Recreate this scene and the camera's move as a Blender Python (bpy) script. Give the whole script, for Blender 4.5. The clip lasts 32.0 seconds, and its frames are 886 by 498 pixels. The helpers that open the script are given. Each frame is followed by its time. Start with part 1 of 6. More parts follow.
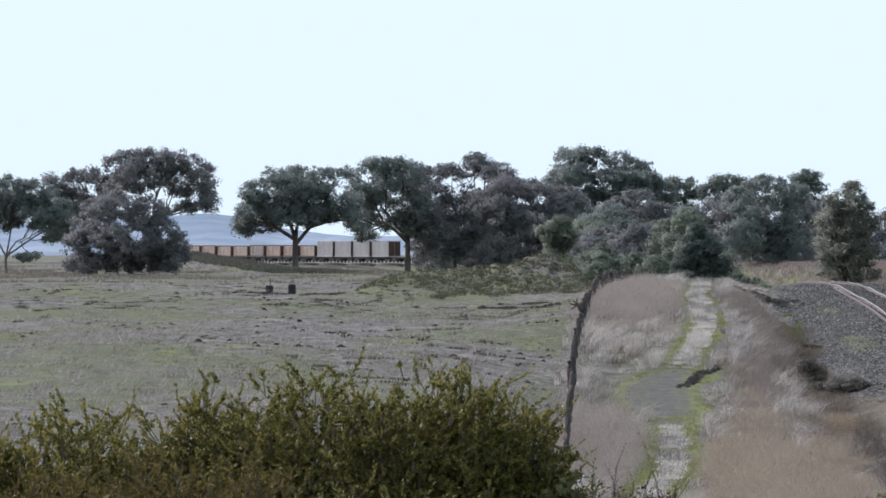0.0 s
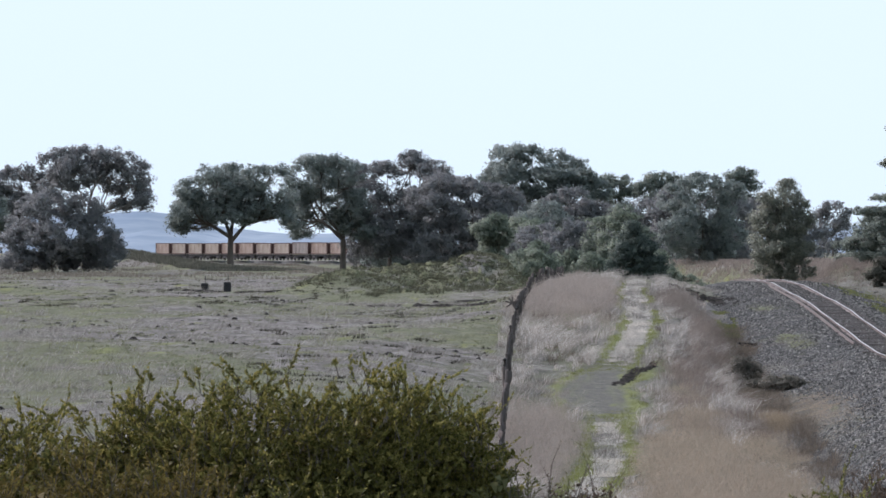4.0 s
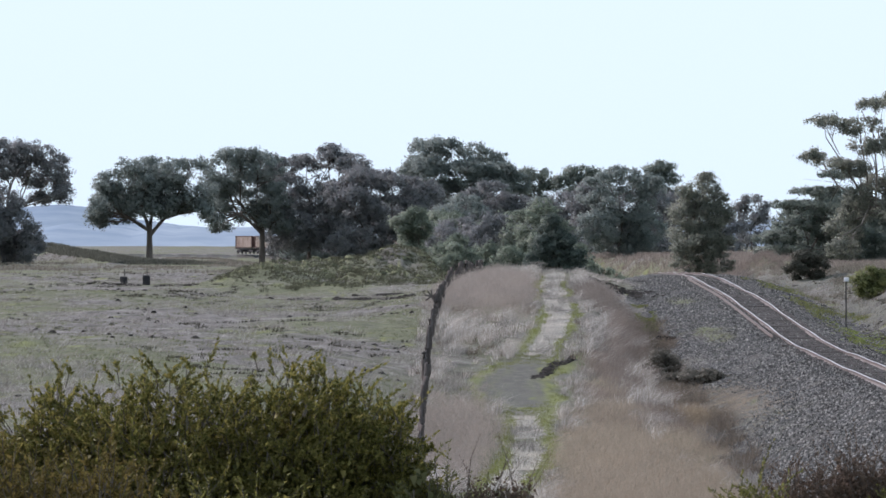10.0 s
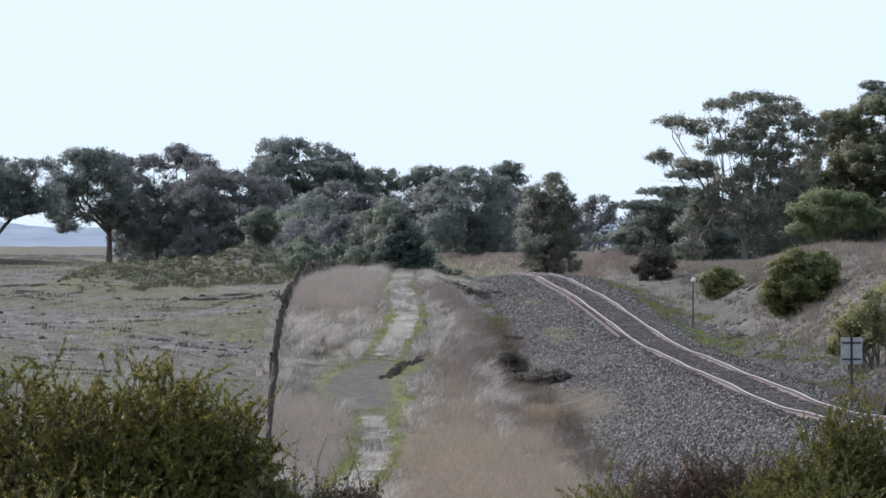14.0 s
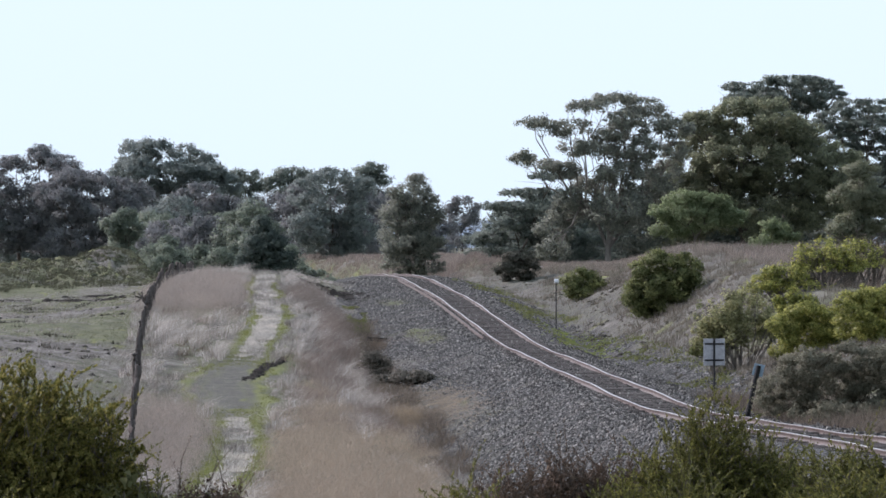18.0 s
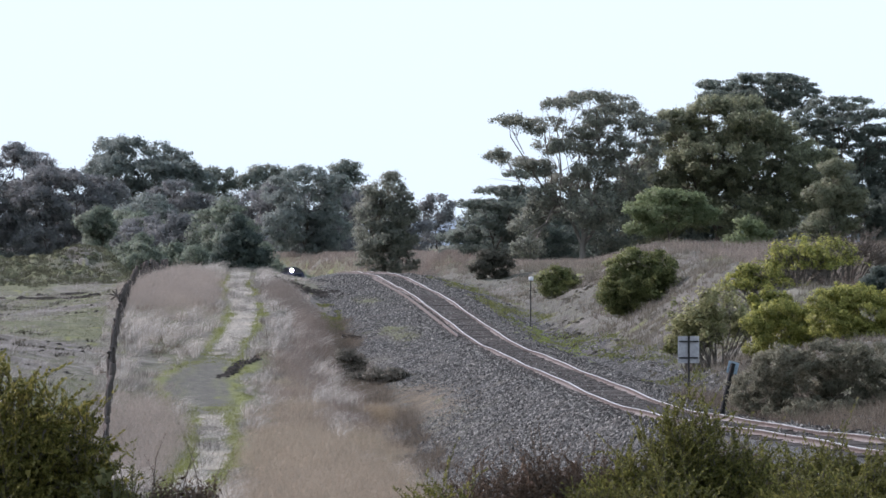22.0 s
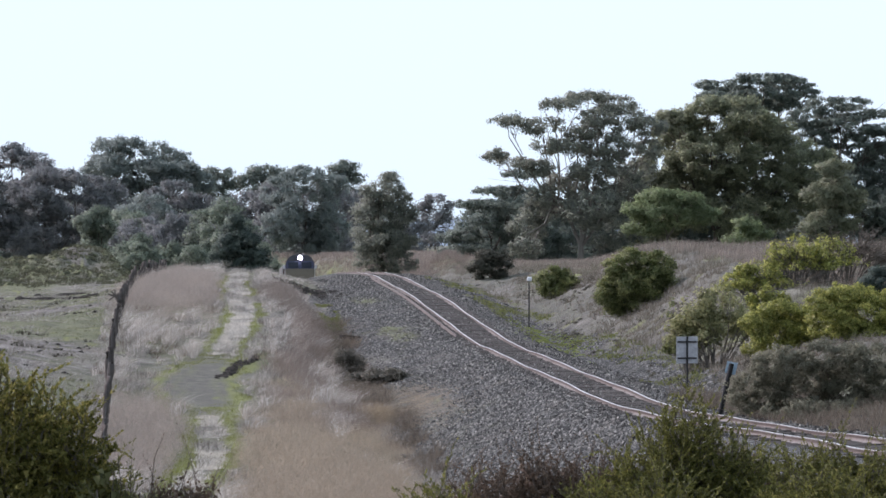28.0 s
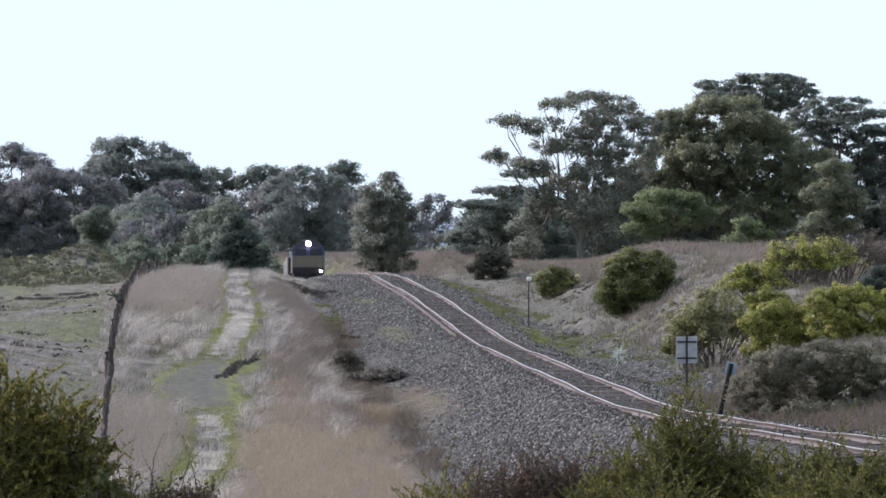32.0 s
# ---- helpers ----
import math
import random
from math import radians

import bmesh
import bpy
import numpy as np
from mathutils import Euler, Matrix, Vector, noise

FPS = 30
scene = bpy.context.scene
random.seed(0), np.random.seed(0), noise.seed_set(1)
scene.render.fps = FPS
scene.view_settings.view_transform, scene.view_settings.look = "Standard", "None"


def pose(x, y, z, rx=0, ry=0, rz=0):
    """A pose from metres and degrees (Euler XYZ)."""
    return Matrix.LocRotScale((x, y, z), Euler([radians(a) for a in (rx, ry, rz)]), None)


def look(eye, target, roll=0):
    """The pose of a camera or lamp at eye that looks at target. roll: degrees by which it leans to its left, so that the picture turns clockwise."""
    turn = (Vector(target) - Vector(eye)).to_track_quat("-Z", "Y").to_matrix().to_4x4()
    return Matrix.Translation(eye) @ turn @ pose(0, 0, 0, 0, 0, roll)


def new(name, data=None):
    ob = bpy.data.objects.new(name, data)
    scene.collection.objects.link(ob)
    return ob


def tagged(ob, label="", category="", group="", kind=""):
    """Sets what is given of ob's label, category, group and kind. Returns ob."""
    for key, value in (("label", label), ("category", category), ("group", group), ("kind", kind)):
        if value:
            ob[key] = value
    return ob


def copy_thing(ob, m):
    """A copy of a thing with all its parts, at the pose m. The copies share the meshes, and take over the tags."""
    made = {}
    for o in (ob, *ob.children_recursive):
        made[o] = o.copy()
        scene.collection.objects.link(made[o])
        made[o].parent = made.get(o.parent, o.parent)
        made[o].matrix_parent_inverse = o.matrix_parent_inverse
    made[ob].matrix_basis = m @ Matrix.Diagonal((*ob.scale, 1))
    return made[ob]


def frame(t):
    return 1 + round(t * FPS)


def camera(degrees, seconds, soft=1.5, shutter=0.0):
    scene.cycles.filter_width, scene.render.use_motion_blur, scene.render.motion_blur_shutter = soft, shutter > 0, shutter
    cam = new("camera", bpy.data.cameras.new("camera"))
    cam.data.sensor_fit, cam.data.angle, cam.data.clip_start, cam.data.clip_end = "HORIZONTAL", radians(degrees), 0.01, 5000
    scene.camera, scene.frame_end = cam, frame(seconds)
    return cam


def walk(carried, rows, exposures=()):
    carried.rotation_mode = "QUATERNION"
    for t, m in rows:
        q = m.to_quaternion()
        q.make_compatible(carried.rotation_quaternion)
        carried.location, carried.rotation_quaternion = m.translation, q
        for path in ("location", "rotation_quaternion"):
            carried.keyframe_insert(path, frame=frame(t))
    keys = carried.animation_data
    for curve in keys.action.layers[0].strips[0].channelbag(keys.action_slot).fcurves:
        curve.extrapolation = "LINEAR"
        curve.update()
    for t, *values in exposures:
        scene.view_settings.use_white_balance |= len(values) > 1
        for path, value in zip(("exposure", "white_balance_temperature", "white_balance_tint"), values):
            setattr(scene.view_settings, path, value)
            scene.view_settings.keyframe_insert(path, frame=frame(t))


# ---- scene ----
EYE = 8.0
cam = camera(10.0, 32.0, 1.6)
# seconds, degrees turned to the right, degrees upwards: a tripod head that pans along with the view
PAN = [
    (0, 0, 0.0384), (0.5, 0.0297, 0.0494), (1, 0.1016, 0.0592), (1.5, 0.1292, 0.0504), (2, 0.2512, 0.0007),
    (2.5, 0.3382, -0.0402), (3, 0.3729, -0.0303), (3.5, 0.5027, 0.0008), (4, 0.732, 0.0124), (4.5, 0.8141, 0.0232),
    (6.5, 0.9319, 0.0121), (7, 0.9343, -0.0083), (7.5, 1.081, -0.017), (8, 1.2848, -0.0692), (8.5, 1.3239, -0.0634),
    (9, 1.461, -0.0833), (9.5, 1.563, -0.0886), (10, 1.6457, -0.0622), (10.5, 1.7268, -0.0417), (11, 2.0118, -0.0173),
    (11.5, 2.2958, -0.0099), (12, 2.7824, -0.0699), (12.5, 3.0586, -0.1142), (13, 3.1075, -0.0921), (13.5, 3.2233, -0.0603),
    (14, 3.3699, -0.0593), (14.5, 3.5341, -0.0473), (15, 3.8622, -0.1125), (15.5, 4.1821, -0.1247), (17.5, 4.7498, -0.0778),
    (18, 4.917, -0.0453), (18.5, 5.166, -0.0342), (19, 4.9766, -0.1064), (19.5, 5.3365, -0.159), (20, 5.257, -0.0722),
    (20.5, 5.2348, -0.0722), (21, 5.2313, -0.0717), (21.5, 5.2251, -0.0717), (22, 5.2055, -0.0718), (22.5, 5.1848, -0.0722),
    (23, 5.1772, -0.0718), (23.5, 5.183, -0.0718), (24, 5.2061, -0.0717), (24.5, 5.2158, -0.0695), (25, 5.2202, -0.07),
    (25.5, 5.2197, -0.0701), (27.5, 5.2228, -0.0691), (28, 5.2231, -0.0679), (28.5, 5.2223, -0.0687), (29, 5.2231, -0.0683),
    (29.5, 5.2236, -0.0692), (30, 5.2241, -0.0674), (30.5, 5.2245, -0.0674), (31, 5.2254, -0.0687), (31.5, 5.2281, -0.0691),
    (32, 5.2276, -0.0682),
]
walk(cam, [(t, pose(0, 0, EYE, 90 + up, 0, -right)) for t, right, up in PAN], [(0, 0.04, 6380, 21), (17, 0.04, 6380, 22), (21, 0.15, 6380, 22.5), (32, 0.15, 6380, 22.5)])

# ---- light ----
world = bpy.data.worlds.new("world")
scene.world = world
world.use_nodes = True
wn = world.node_tree.nodes
sky = wn.new("ShaderNodeTexSky")
sky.sky_type, sky.sun_disc = "NISHITA", False
SUN_EL, SUN_AZ = 34.0, -58.0          # degrees up; degrees from straight ahead, right positive
sky.sun_elevation, sky.sun_rotation = radians(SUN_EL), radians(SUN_AZ)
sky.air_density, sky.dust_density, sky.ozone_density = 1.0, 0.5, 1.5
# a milky haze lies on the horizon all round and thins out upwards
wl = world.node_tree.links
wtc, wsep, wmap, wmix = wn.new("ShaderNodeTexCoord"), wn.new("ShaderNodeSeparateXYZ"), wn.new("ShaderNodeMapRange"), wn.new("ShaderNodeMix")
wmap.inputs["From Min"].default_value, wmap.inputs["From Max"].default_value = 0.03, 1.9
wmap.inputs["To Min"].default_value, wmap.inputs["To Max"].default_value = 0.0, 1.0
wmap.interpolation_type = "SMOOTHSTEP"
wmix.data_type = "RGBA"
wmix.inputs[6].default_value = (7.55, 9.5, 10.5, 1)
wl.new(wtc.outputs["Generated"], wsep.inputs[0])
wl.new(wsep.outputs["Z"], wmap.inputs[0])
wl.new(wmap.outputs[0], wmix.inputs[0])
wl.new(sky.outputs[0], wmix.inputs[7])
wl.new(wmix.outputs[2], wn["Background"].inputs[0])
wn["Background"].inputs[1].default_value = 0.1
sun = new("sun", bpy.data.lights.new("sun", "SUN"))
sun.data.energy, sun.data.angle, sun.data.color = 4.5, radians(0.6), (1.0, 0.94, 0.925)
_a, _e = radians(SUN_AZ), radians(SUN_EL)
sun.matrix_world = look((0, 0, 60), (-40 * math.sin(_a) * math.cos(_e), -40 * math.cos(_a) * math.cos(_e), 60 - 40 * math.sin(_e)))

RNG = np.random.default_rng(7)


# ---- materials ----
def node_mat(name, rough=0.85, metal=0.0):
    m = bpy.data.materials.new(name)
    m.use_nodes = True
    nt = m.node_tree
    b = nt.nodes["Principled BSDF"]
    b.inputs["Roughness"].default_value, b.inputs["Metallic"].default_value = rough, metal
    b.inputs["Specular IOR Level"].default_value = 0.25
    return m, nt, b


def ramp(nt, src, stops):
    r = nt.nodes.new("ShaderNodeValToRGB")
    while len(r.color_ramp.elements) < len(stops):
        r.color_ramp.elements.new(0.5)
    for e, (p, c) in zip(r.color_ramp.elements, stops):
        e.position, e.color = p, (*c, 1)
    nt.links.new(src, r.inputs[0])
    return r.outputs[0]


def noise_tex(nt, scale, detail=4.0, rough=0.6, coords="Object", stretch=(1, 1, 1)):
    tc = nt.nodes.new("ShaderNodeTexCoord")
    mp = nt.nodes.new("ShaderNodeMapping")
    mp.inputs["Scale"].default_value = stretch
    n = nt.nodes.new("ShaderNodeTexNoise")
    n.inputs["Scale"].default_value, n.inputs["Detail"].default_value, n.inputs["Roughness"].default_value = scale, detail, rough
    nt.links.new(tc.outputs[coords], mp.inputs[0])
    nt.links.new(mp.outputs[0], n.inputs["Vector"])
    return n.outputs["Fac"]


def mixed(nt, fac, a, b, kind="MIX"):
    m = nt.nodes.new("ShaderNodeMix")
    m.data_type, m.blend_type = "RGBA", kind
    for s, v in ((0, fac), (6, a), (7, b)):
        if isinstance(v, (int, float)):
            m.inputs[s].default_value = v
        elif isinstance(v, tuple):
            m.inputs[s].default_value = (*v, 1)
        else:
            nt.links.new(v, m.inputs[s])
    return m.outputs[2]


def bump(nt, b, src, strength=0.5, dist=0.05):
    n = nt.nodes.new("ShaderNodeBump")
    n.inputs["Strength"].default_value, n.inputs["Distance"].default_value = strength, dist
    nt.links.new(src, n.inputs["Height"])
    nt.links.new(n.outputs[0], b.inputs["Normal"])


def worn(name, a, b_, scale=3.0, rough=0.8, metal=0.0, bump_by=0.3, stretch=(1, 1, 1)):
    """A surface of two tones in patches, with grain."""
    m, nt, b = node_mat(name, rough, metal)
    big, small = noise_tex(nt, scale, 5, 0.65, stretch=stretch), noise_tex(nt, scale * 9, 3, 0.6, stretch=stretch)
    c = ramp(nt, big, [(0.3, a), (0.7, b_)])
    c = mixed(nt, 0.5, c, ramp(nt, small, [(0.3, (0.55, 0.55, 0.55)), (0.7, (1.3, 1.3, 1.3))]), "MULTIPLY")
    nt.links.new(c, b.inputs["Base Color"])
    bump(nt, b, small, bump_by, 0.02)
    return m


def leafy(name, dark, mid, light, through_by=0.3, rough=0.5, gloss=0.06):
    """Leaves: each island takes its own tone, and part of the light passes through."""
    m, nt, b = node_mat(name, rough)
    b.inputs["Specular IOR Level"].default_value = gloss
    g = nt.nodes.new("ShaderNodeNewGeometry")
    c = ramp(nt, g.outputs["Random Per Island"], [(0.0, dark), (0.55, mid), (1.0, light)])
    patch = noise_tex(nt, 0.6, 2)
    c = mixed(nt, 0.5, c, ramp(nt, patch, [(0.3, (0.6, 0.62, 0.6)), (0.7, (1.35, 1.3, 1.2))]), "MULTIPLY")
    nt.links.new(c, b.inputs["Base Color"])
    t = nt.nodes.new("ShaderNodeBsdfTranslucent")
    nt.links.new(c, t.inputs[0])
    mx = nt.nodes.new("ShaderNodeMixShader")
    mx.inputs[0].default_value = through_by
    nt.links.new(b.outputs[0], mx.inputs[1])
    nt.links.new(t.outputs[0], mx.inputs[2])
    nt.links.new(mx.outputs[0], nt.nodes["Material Output"].inputs[0])
    return m


# far gums: distance haze is mixed into these two leaf colours, paler and bluer
LEAF_GUM_HAZED = leafy("hazed_gum_leaf", (0.235, 0.278, 0.28), (0.26, 0.304, 0.297), (0.305, 0.352, 0.318), 0.62, 0.6, 0.06)
LEAF_DUSK_HAZED = leafy("hazed_dusky_gum_leaf", (0.225, 0.238, 0.262), (0.245, 0.26, 0.272), (0.28, 0.296, 0.29), 0.6, 0.6, 0.05)
LEAF_PINE = leafy("pine_needle", (0.165, 0.2, 0.19), (0.195, 0.235, 0.21), (0.24, 0.285, 0.235), 0.6, 0.5, 0.22)
LEAF_CONIFER = leafy("conifer_leaf", (0.08, 0.102, 0.1), (0.1, 0.13, 0.118), (0.14, 0.175, 0.145), 0.45)
LEAF_OLIVE = leafy("olive_leaf", (0.085, 0.092, 0.04), (0.14, 0.145, 0.066), (0.22, 0.21, 0.1), 0.45)
LEAF_SAGE = leafy("sage_green_leaf", (0.125, 0.15, 0.06), (0.19, 0.215, 0.09), (0.3, 0.315, 0.15), 0.5)
LEAF_RIVER = leafy("olive_gum_leaf", (0.19, 0.21, 0.19), (0.245, 0.268, 0.228), (0.34, 0.36, 0.29), 0.6, 0.5, 0.25)
LEAF_GREEN = leafy("green_leaf", (0.2, 0.22, 0.165), (0.265, 0.29, 0.2), (0.36, 0.39, 0.25), 0.7, 0.5, 0.22)
LEAF_DEEP = leafy("deep_green_leaf", (0.1, 0.122, 0.052), (0.16, 0.187, 0.076), (0.28, 0.3, 0.13), 0.52, 0.5, 0.22)
LEAF_TREE = leafy("fresh_green_leaf", (0.165, 0.21, 0.12), (0.215, 0.27, 0.145), (0.29, 0.345, 0.19), 0.6, 0.5, 0.22)
LEAF_LANE = leafy("scrub_tree_leaf", (0.17, 0.21, 0.18), (0.205, 0.25, 0.2), (0.26, 0.305, 0.23), 0.58, 0.5, 0.22)
LEAF_DULL = leafy("dull_dark_leaf", (0.07, 0.074, 0.062), (0.105, 0.108, 0.09), (0.15, 0.15, 0.125), 0.45)
LEAF_WILLOW = leafy("willow_green_leaf", (0.17, 0.185, 0.13), (0.2, 0.222, 0.15), (0.26, 0.28, 0.19), 0.52, 0.5, 0.22)
LEAF_LIME = leafy("wattle_leaf", (0.15, 0.178, 0.054), (0.29, 0.308, 0.088), (0.51, 0.5, 0.16), 0.54, 0.45, 0.22)
LEAF_GREY = leafy("grey_scrub_leaf", (0.12, 0.115, 0.1), (0.17, 0.16, 0.138), (0.225, 0.212, 0.18), 0.5)
LEAF_HEATH = leafy("grey_green_heath_leaf", (0.155, 0.157, 0.122), (0.212, 0.213, 0.164), (0.278, 0.277, 0.215), 0.55)
LEAF_BUSH = leafy("bush_leaf", (0.08, 0.082, 0.025), (0.162, 0.158, 0.045), (0.305, 0.262, 0.085), 0.46, 0.55, 0.18)
LEAF_SCRUB = leafy("scrub_leaf", (0.062, 0.067, 0.021), (0.13, 0.133, 0.038), (0.23, 0.22, 0.068), 0.45, 0.55, 0.18)
LEAF_BROWN = leafy("brown_bush_leaf", (0.07, 0.055, 0.018), (0.12, 0.096, 0.032), (0.19, 0.15, 0.052), 0.45)
LEAF_RED = leafy("reddish_twig_leaf", (0.07, 0.05, 0.038), (0.12, 0.085, 0.065), (0.18, 0.135, 0.1), 0.35)
BARK = worn("bark", (0.07, 0.055, 0.045), (0.16, 0.14, 0.12), 1.2, 0.9, stretch=(1, 1, 0.2))
TWIG = worn("grey_twig", (0.1, 0.088, 0.08), (0.2, 0.18, 0.165), 3.0, 0.9)
BARK_PALE = worn("pale_gum_bark", (0.13, 0.12, 0.105), (0.26, 0.24, 0.21), 0.8, 0.85, stretch=(1, 1, 0.2))
STRAW = leafy("dry_grass", (0.15, 0.142, 0.13), (0.27, 0.258, 0.243), (0.5, 0.484, 0.462), 0.42, 0.6, 0.12)
PINK = leafy("pinkish_dry_grass", (0.285, 0.252, 0.228), (0.34, 0.302, 0.275), (0.405, 0.364, 0.334), 0.45, 0.7)
TAN = leafy("tan_dry_grass", (0.3, 0.253, 0.202), (0.358, 0.304, 0.246), (0.42, 0.365, 0.3), 0.45, 0.7)
BLEACHED = leafy("bleached_grass", (0.22, 0.2, 0.18), (0.41, 0.385, 0.36), (0.72, 0.69, 0.66), 0.45, 0.42, 0.35)
CHAFF = leafy("chaff", (0.36, 0.34, 0.31), (0.55, 0.525, 0.49), (0.8, 0.775, 0.74), 0.4, 0.6)
TURF = leafy("green_grass", (0.1, 0.115, 0.04), (0.165, 0.18, 0.07), (0.24, 0.26, 0.115), 0.35, 0.7)
LEAF_MOSS = leafy("moss_green_leaf", (0.2, 0.21, 0.11), (0.31, 0.315, 0.165), (0.46, 0.455, 0.27), 0.55)
LEAF_SAND = leafy("sandy_dead_leaf", (0.22, 0.175, 0.125), (0.32, 0.262, 0.19), (0.43, 0.36, 0.27), 0.4)
PASTURE = leafy("pasture_green", (0.112, 0.12, 0.072), (0.168, 0.176, 0.108), (0.24, 0.248, 0.16), 0.35, 0.7)
RUT = leafy("rut_grass", (0.14, 0.157, 0.05), (0.2, 0.222, 0.078), (0.285, 0.305, 0.125), 0.4, 0.7)
WEED = leafy("weed_green", (0.15, 0.19, 0.05), (0.22, 0.275, 0.08), (0.31, 0.37, 0.13), 0.4, 0.7)
BRUSH = leafy("dead_brush", (0.11, 0.09, 0.075), (0.18, 0.15, 0.125), (0.27, 0.23, 0.19), 0.3, 0.8)
ASHEN = leafy("ashen_dead_grass", (0.175, 0.152, 0.138), (0.225, 0.198, 0.18), (0.285, 0.255, 0.232), 0.4, 0.8)
RISE = leafy("rosy_dry_grass", (0.19, 0.158, 0.138), (0.27, 0.228, 0.205), (0.37, 0.322, 0.292), 0.4, 0.7)
LUMP = leafy("mossy_lump", (0.05, 0.056, 0.036), (0.1, 0.108, 0.066), (0.175, 0.18, 0.11), 0.0, 0.85)
CLOD = leafy("dark_clod", (0.035, 0.033, 0.028), (0.065, 0.062, 0.05), (0.11, 0.105, 0.08), 0.2, 0.85)
DUN = leafy("dun_dry_grass", (0.12, 0.108, 0.09), (0.2, 0.182, 0.155), (0.31, 0.285, 0.25), 0.35, 0.75)
HEATH = leafy("dark_heath", (0.06, 0.062, 0.046), (0.105, 0.108, 0.075), (0.17, 0.172, 0.12), 0.25, 0.8)
POST_WOOD = worn("weathered_post_wood", (0.05, 0.042, 0.04), (0.13, 0.115, 0.105), 2.5, 0.9, stretch=(1, 1, 0.15))
SLEEPER = worn("old_sleeper_wood", (0.06, 0.053, 0.05), (0.13, 0.115, 0.105), 2.0, 0.9, stretch=(0.3, 1, 1))
RAIL_RUST = worn("rusty_rail_steel", (0.1, 0.077, 0.068), (0.2, 0.158, 0.143), 3.0, 0.5, 0.0)
RAIL_TOP = worn("polished_rail_head", (0.55, 0.53, 0.52), (0.7, 0.68, 0.67), 3.0, 0.35, 0.85, 0.05)
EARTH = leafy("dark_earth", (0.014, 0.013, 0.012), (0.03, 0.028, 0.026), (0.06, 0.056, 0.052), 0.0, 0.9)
STONE = leafy("ballast_stone", (0.009, 0.01, 0.01), (0.042, 0.043, 0.042), (0.27, 0.268, 0.258), 0.0, 0.7, 0.2)
STEEL_GREY = worn("galvanised_steel", (0.4, 0.41, 0.43), (0.58, 0.59, 0.6), 2.0, 0.5, 0.6, 0.1)
SIGN_BACK = worn("dull_sign_back", (0.34, 0.34, 0.36), (0.44, 0.44, 0.46), 1.5, 0.7, 0.0, 0.05)
SIGN_WHITE = worn("white_sign_paint", (0.6, 0.62, 0.66), (0.72, 0.74, 0.78), 1.5, 0.6, 0.0, 0.05)
PITCH_BLACK = worn("tarred_black", (0.006, 0.006, 0.007), (0.014, 0.014, 0.015), 3.0, 0.6)
SIGN_BLUE = worn("pale_blue_enamel", (0.24, 0.34, 0.42), (0.34, 0.44, 0.52), 2.0, 0.5, 0.0, 0.05)
BLACK = worn("black_paint", (0.018, 0.018, 0.02), (0.04, 0.04, 0.042), 2.0, 0.7)


def ground_material():
    m, nt, b = node_mat("ground_cover", 0.95)
    at = nt.nodes.new("ShaderNodeAttribute")
    at.attribute_name = "cover"
    sep = nt.nodes.new("ShaderNodeSeparateColor")
    nt.links.new(at.outputs["Color"], sep.inputs[0])
    big, mid = noise_tex(nt, 0.06, 5, 0.65, stretch=(1.2, 0.6, 1)), noise_tex(nt, 0.9, 5, 0.7)
    fine = noise_tex(nt, 9.0, 4, 0.7)
    straw = ramp(nt, mid, [(0.3, (0.065, 0.061, 0.052)), (0.48, (0.14, 0.131, 0.118)), (0.7, (0.28, 0.268, 0.25))])
    green = ramp(nt, mid, [(0.25, (0.085, 0.096, 0.048)), (0.7, (0.16, 0.172, 0.095))])
    c = mixed(nt, ramp(nt, big, [(0.45, (0, 0, 0)), (0.56, (0.85, 0.85, 0.85))]), straw, green)
    dirt = ramp(nt, noise_tex(nt, 2.2, 6, 0.75), [(0.3, (0.06, 0.057, 0.052)), (0.48, (0.115, 0.112, 0.1)), (0.56, (0.125, 0.128, 0.098)), (0.7, (0.18, 0.175, 0.157))])
    c = mixed(nt, sep.outputs[0], c, dirt)
    c = mixed(nt, sep.outputs[1], c, ramp(nt, mid, [(0.3, (0.12, 0.138, 0.045)), (0.7, (0.21, 0.23, 0.085))]))
    cell = nt.nodes.new("ShaderNodeTexVoronoi")
    cell.inputs["Scale"].default_value = 13.0
    ctc = nt.nodes.new("ShaderNodeTexCoord")
    nt.links.new(ctc.outputs["Object"], cell.inputs["Vector"])
    csep = nt.nodes.new("ShaderNodeSeparateColor")
    nt.links.new(cell.outputs["Color"], csep.inputs[0])
    rock = ramp(nt, csep.outputs[0], [(0.0, (0.009, 0.01, 0.01)), (0.45, (0.032, 0.034, 0.033)), (0.8, (0.085, 0.087, 0.084)), (1.0, (0.26, 0.26, 0.25))])
    rock = mixed(nt, ramp(nt, noise_tex(nt, 0.35, 4, 0.7), [(0.52, (0, 0, 0)), (0.7, (0.45, 0.45, 0.45))]), rock, (0.15, 0.135, 0.115))
    c = mixed(nt, sep.outputs[2], c, rock)
    # alpha channel: darker, browner ballast between the rails
    c = mixed(nt, at.outputs["Alpha"], c, mixed(nt, 0.75, c, (0.45, 0.37, 0.34), "MULTIPLY"))
    c = mixed(nt, 0.6, c, ramp(nt, fine, [(0.3, (0.6, 0.6, 0.6)), (0.7, (1.3, 1.3, 1.3))]), "MULTIPLY")
    nt.links.new(c, b.inputs["Base Color"])
    bump(nt, b, fine, 0.8, 0.12)
    return m


GROUND = ground_material()


# ---- helpers for meshes ----
def part(name, bm, material, parent=None, label=""):
    me = bpy.data.meshes.new(name)
    bm.to_mesh(me)
    bm.free()
    me.materials.append(material)
    ob = new(name, me)
    ob.parent = parent
    return tagged(ob, label)


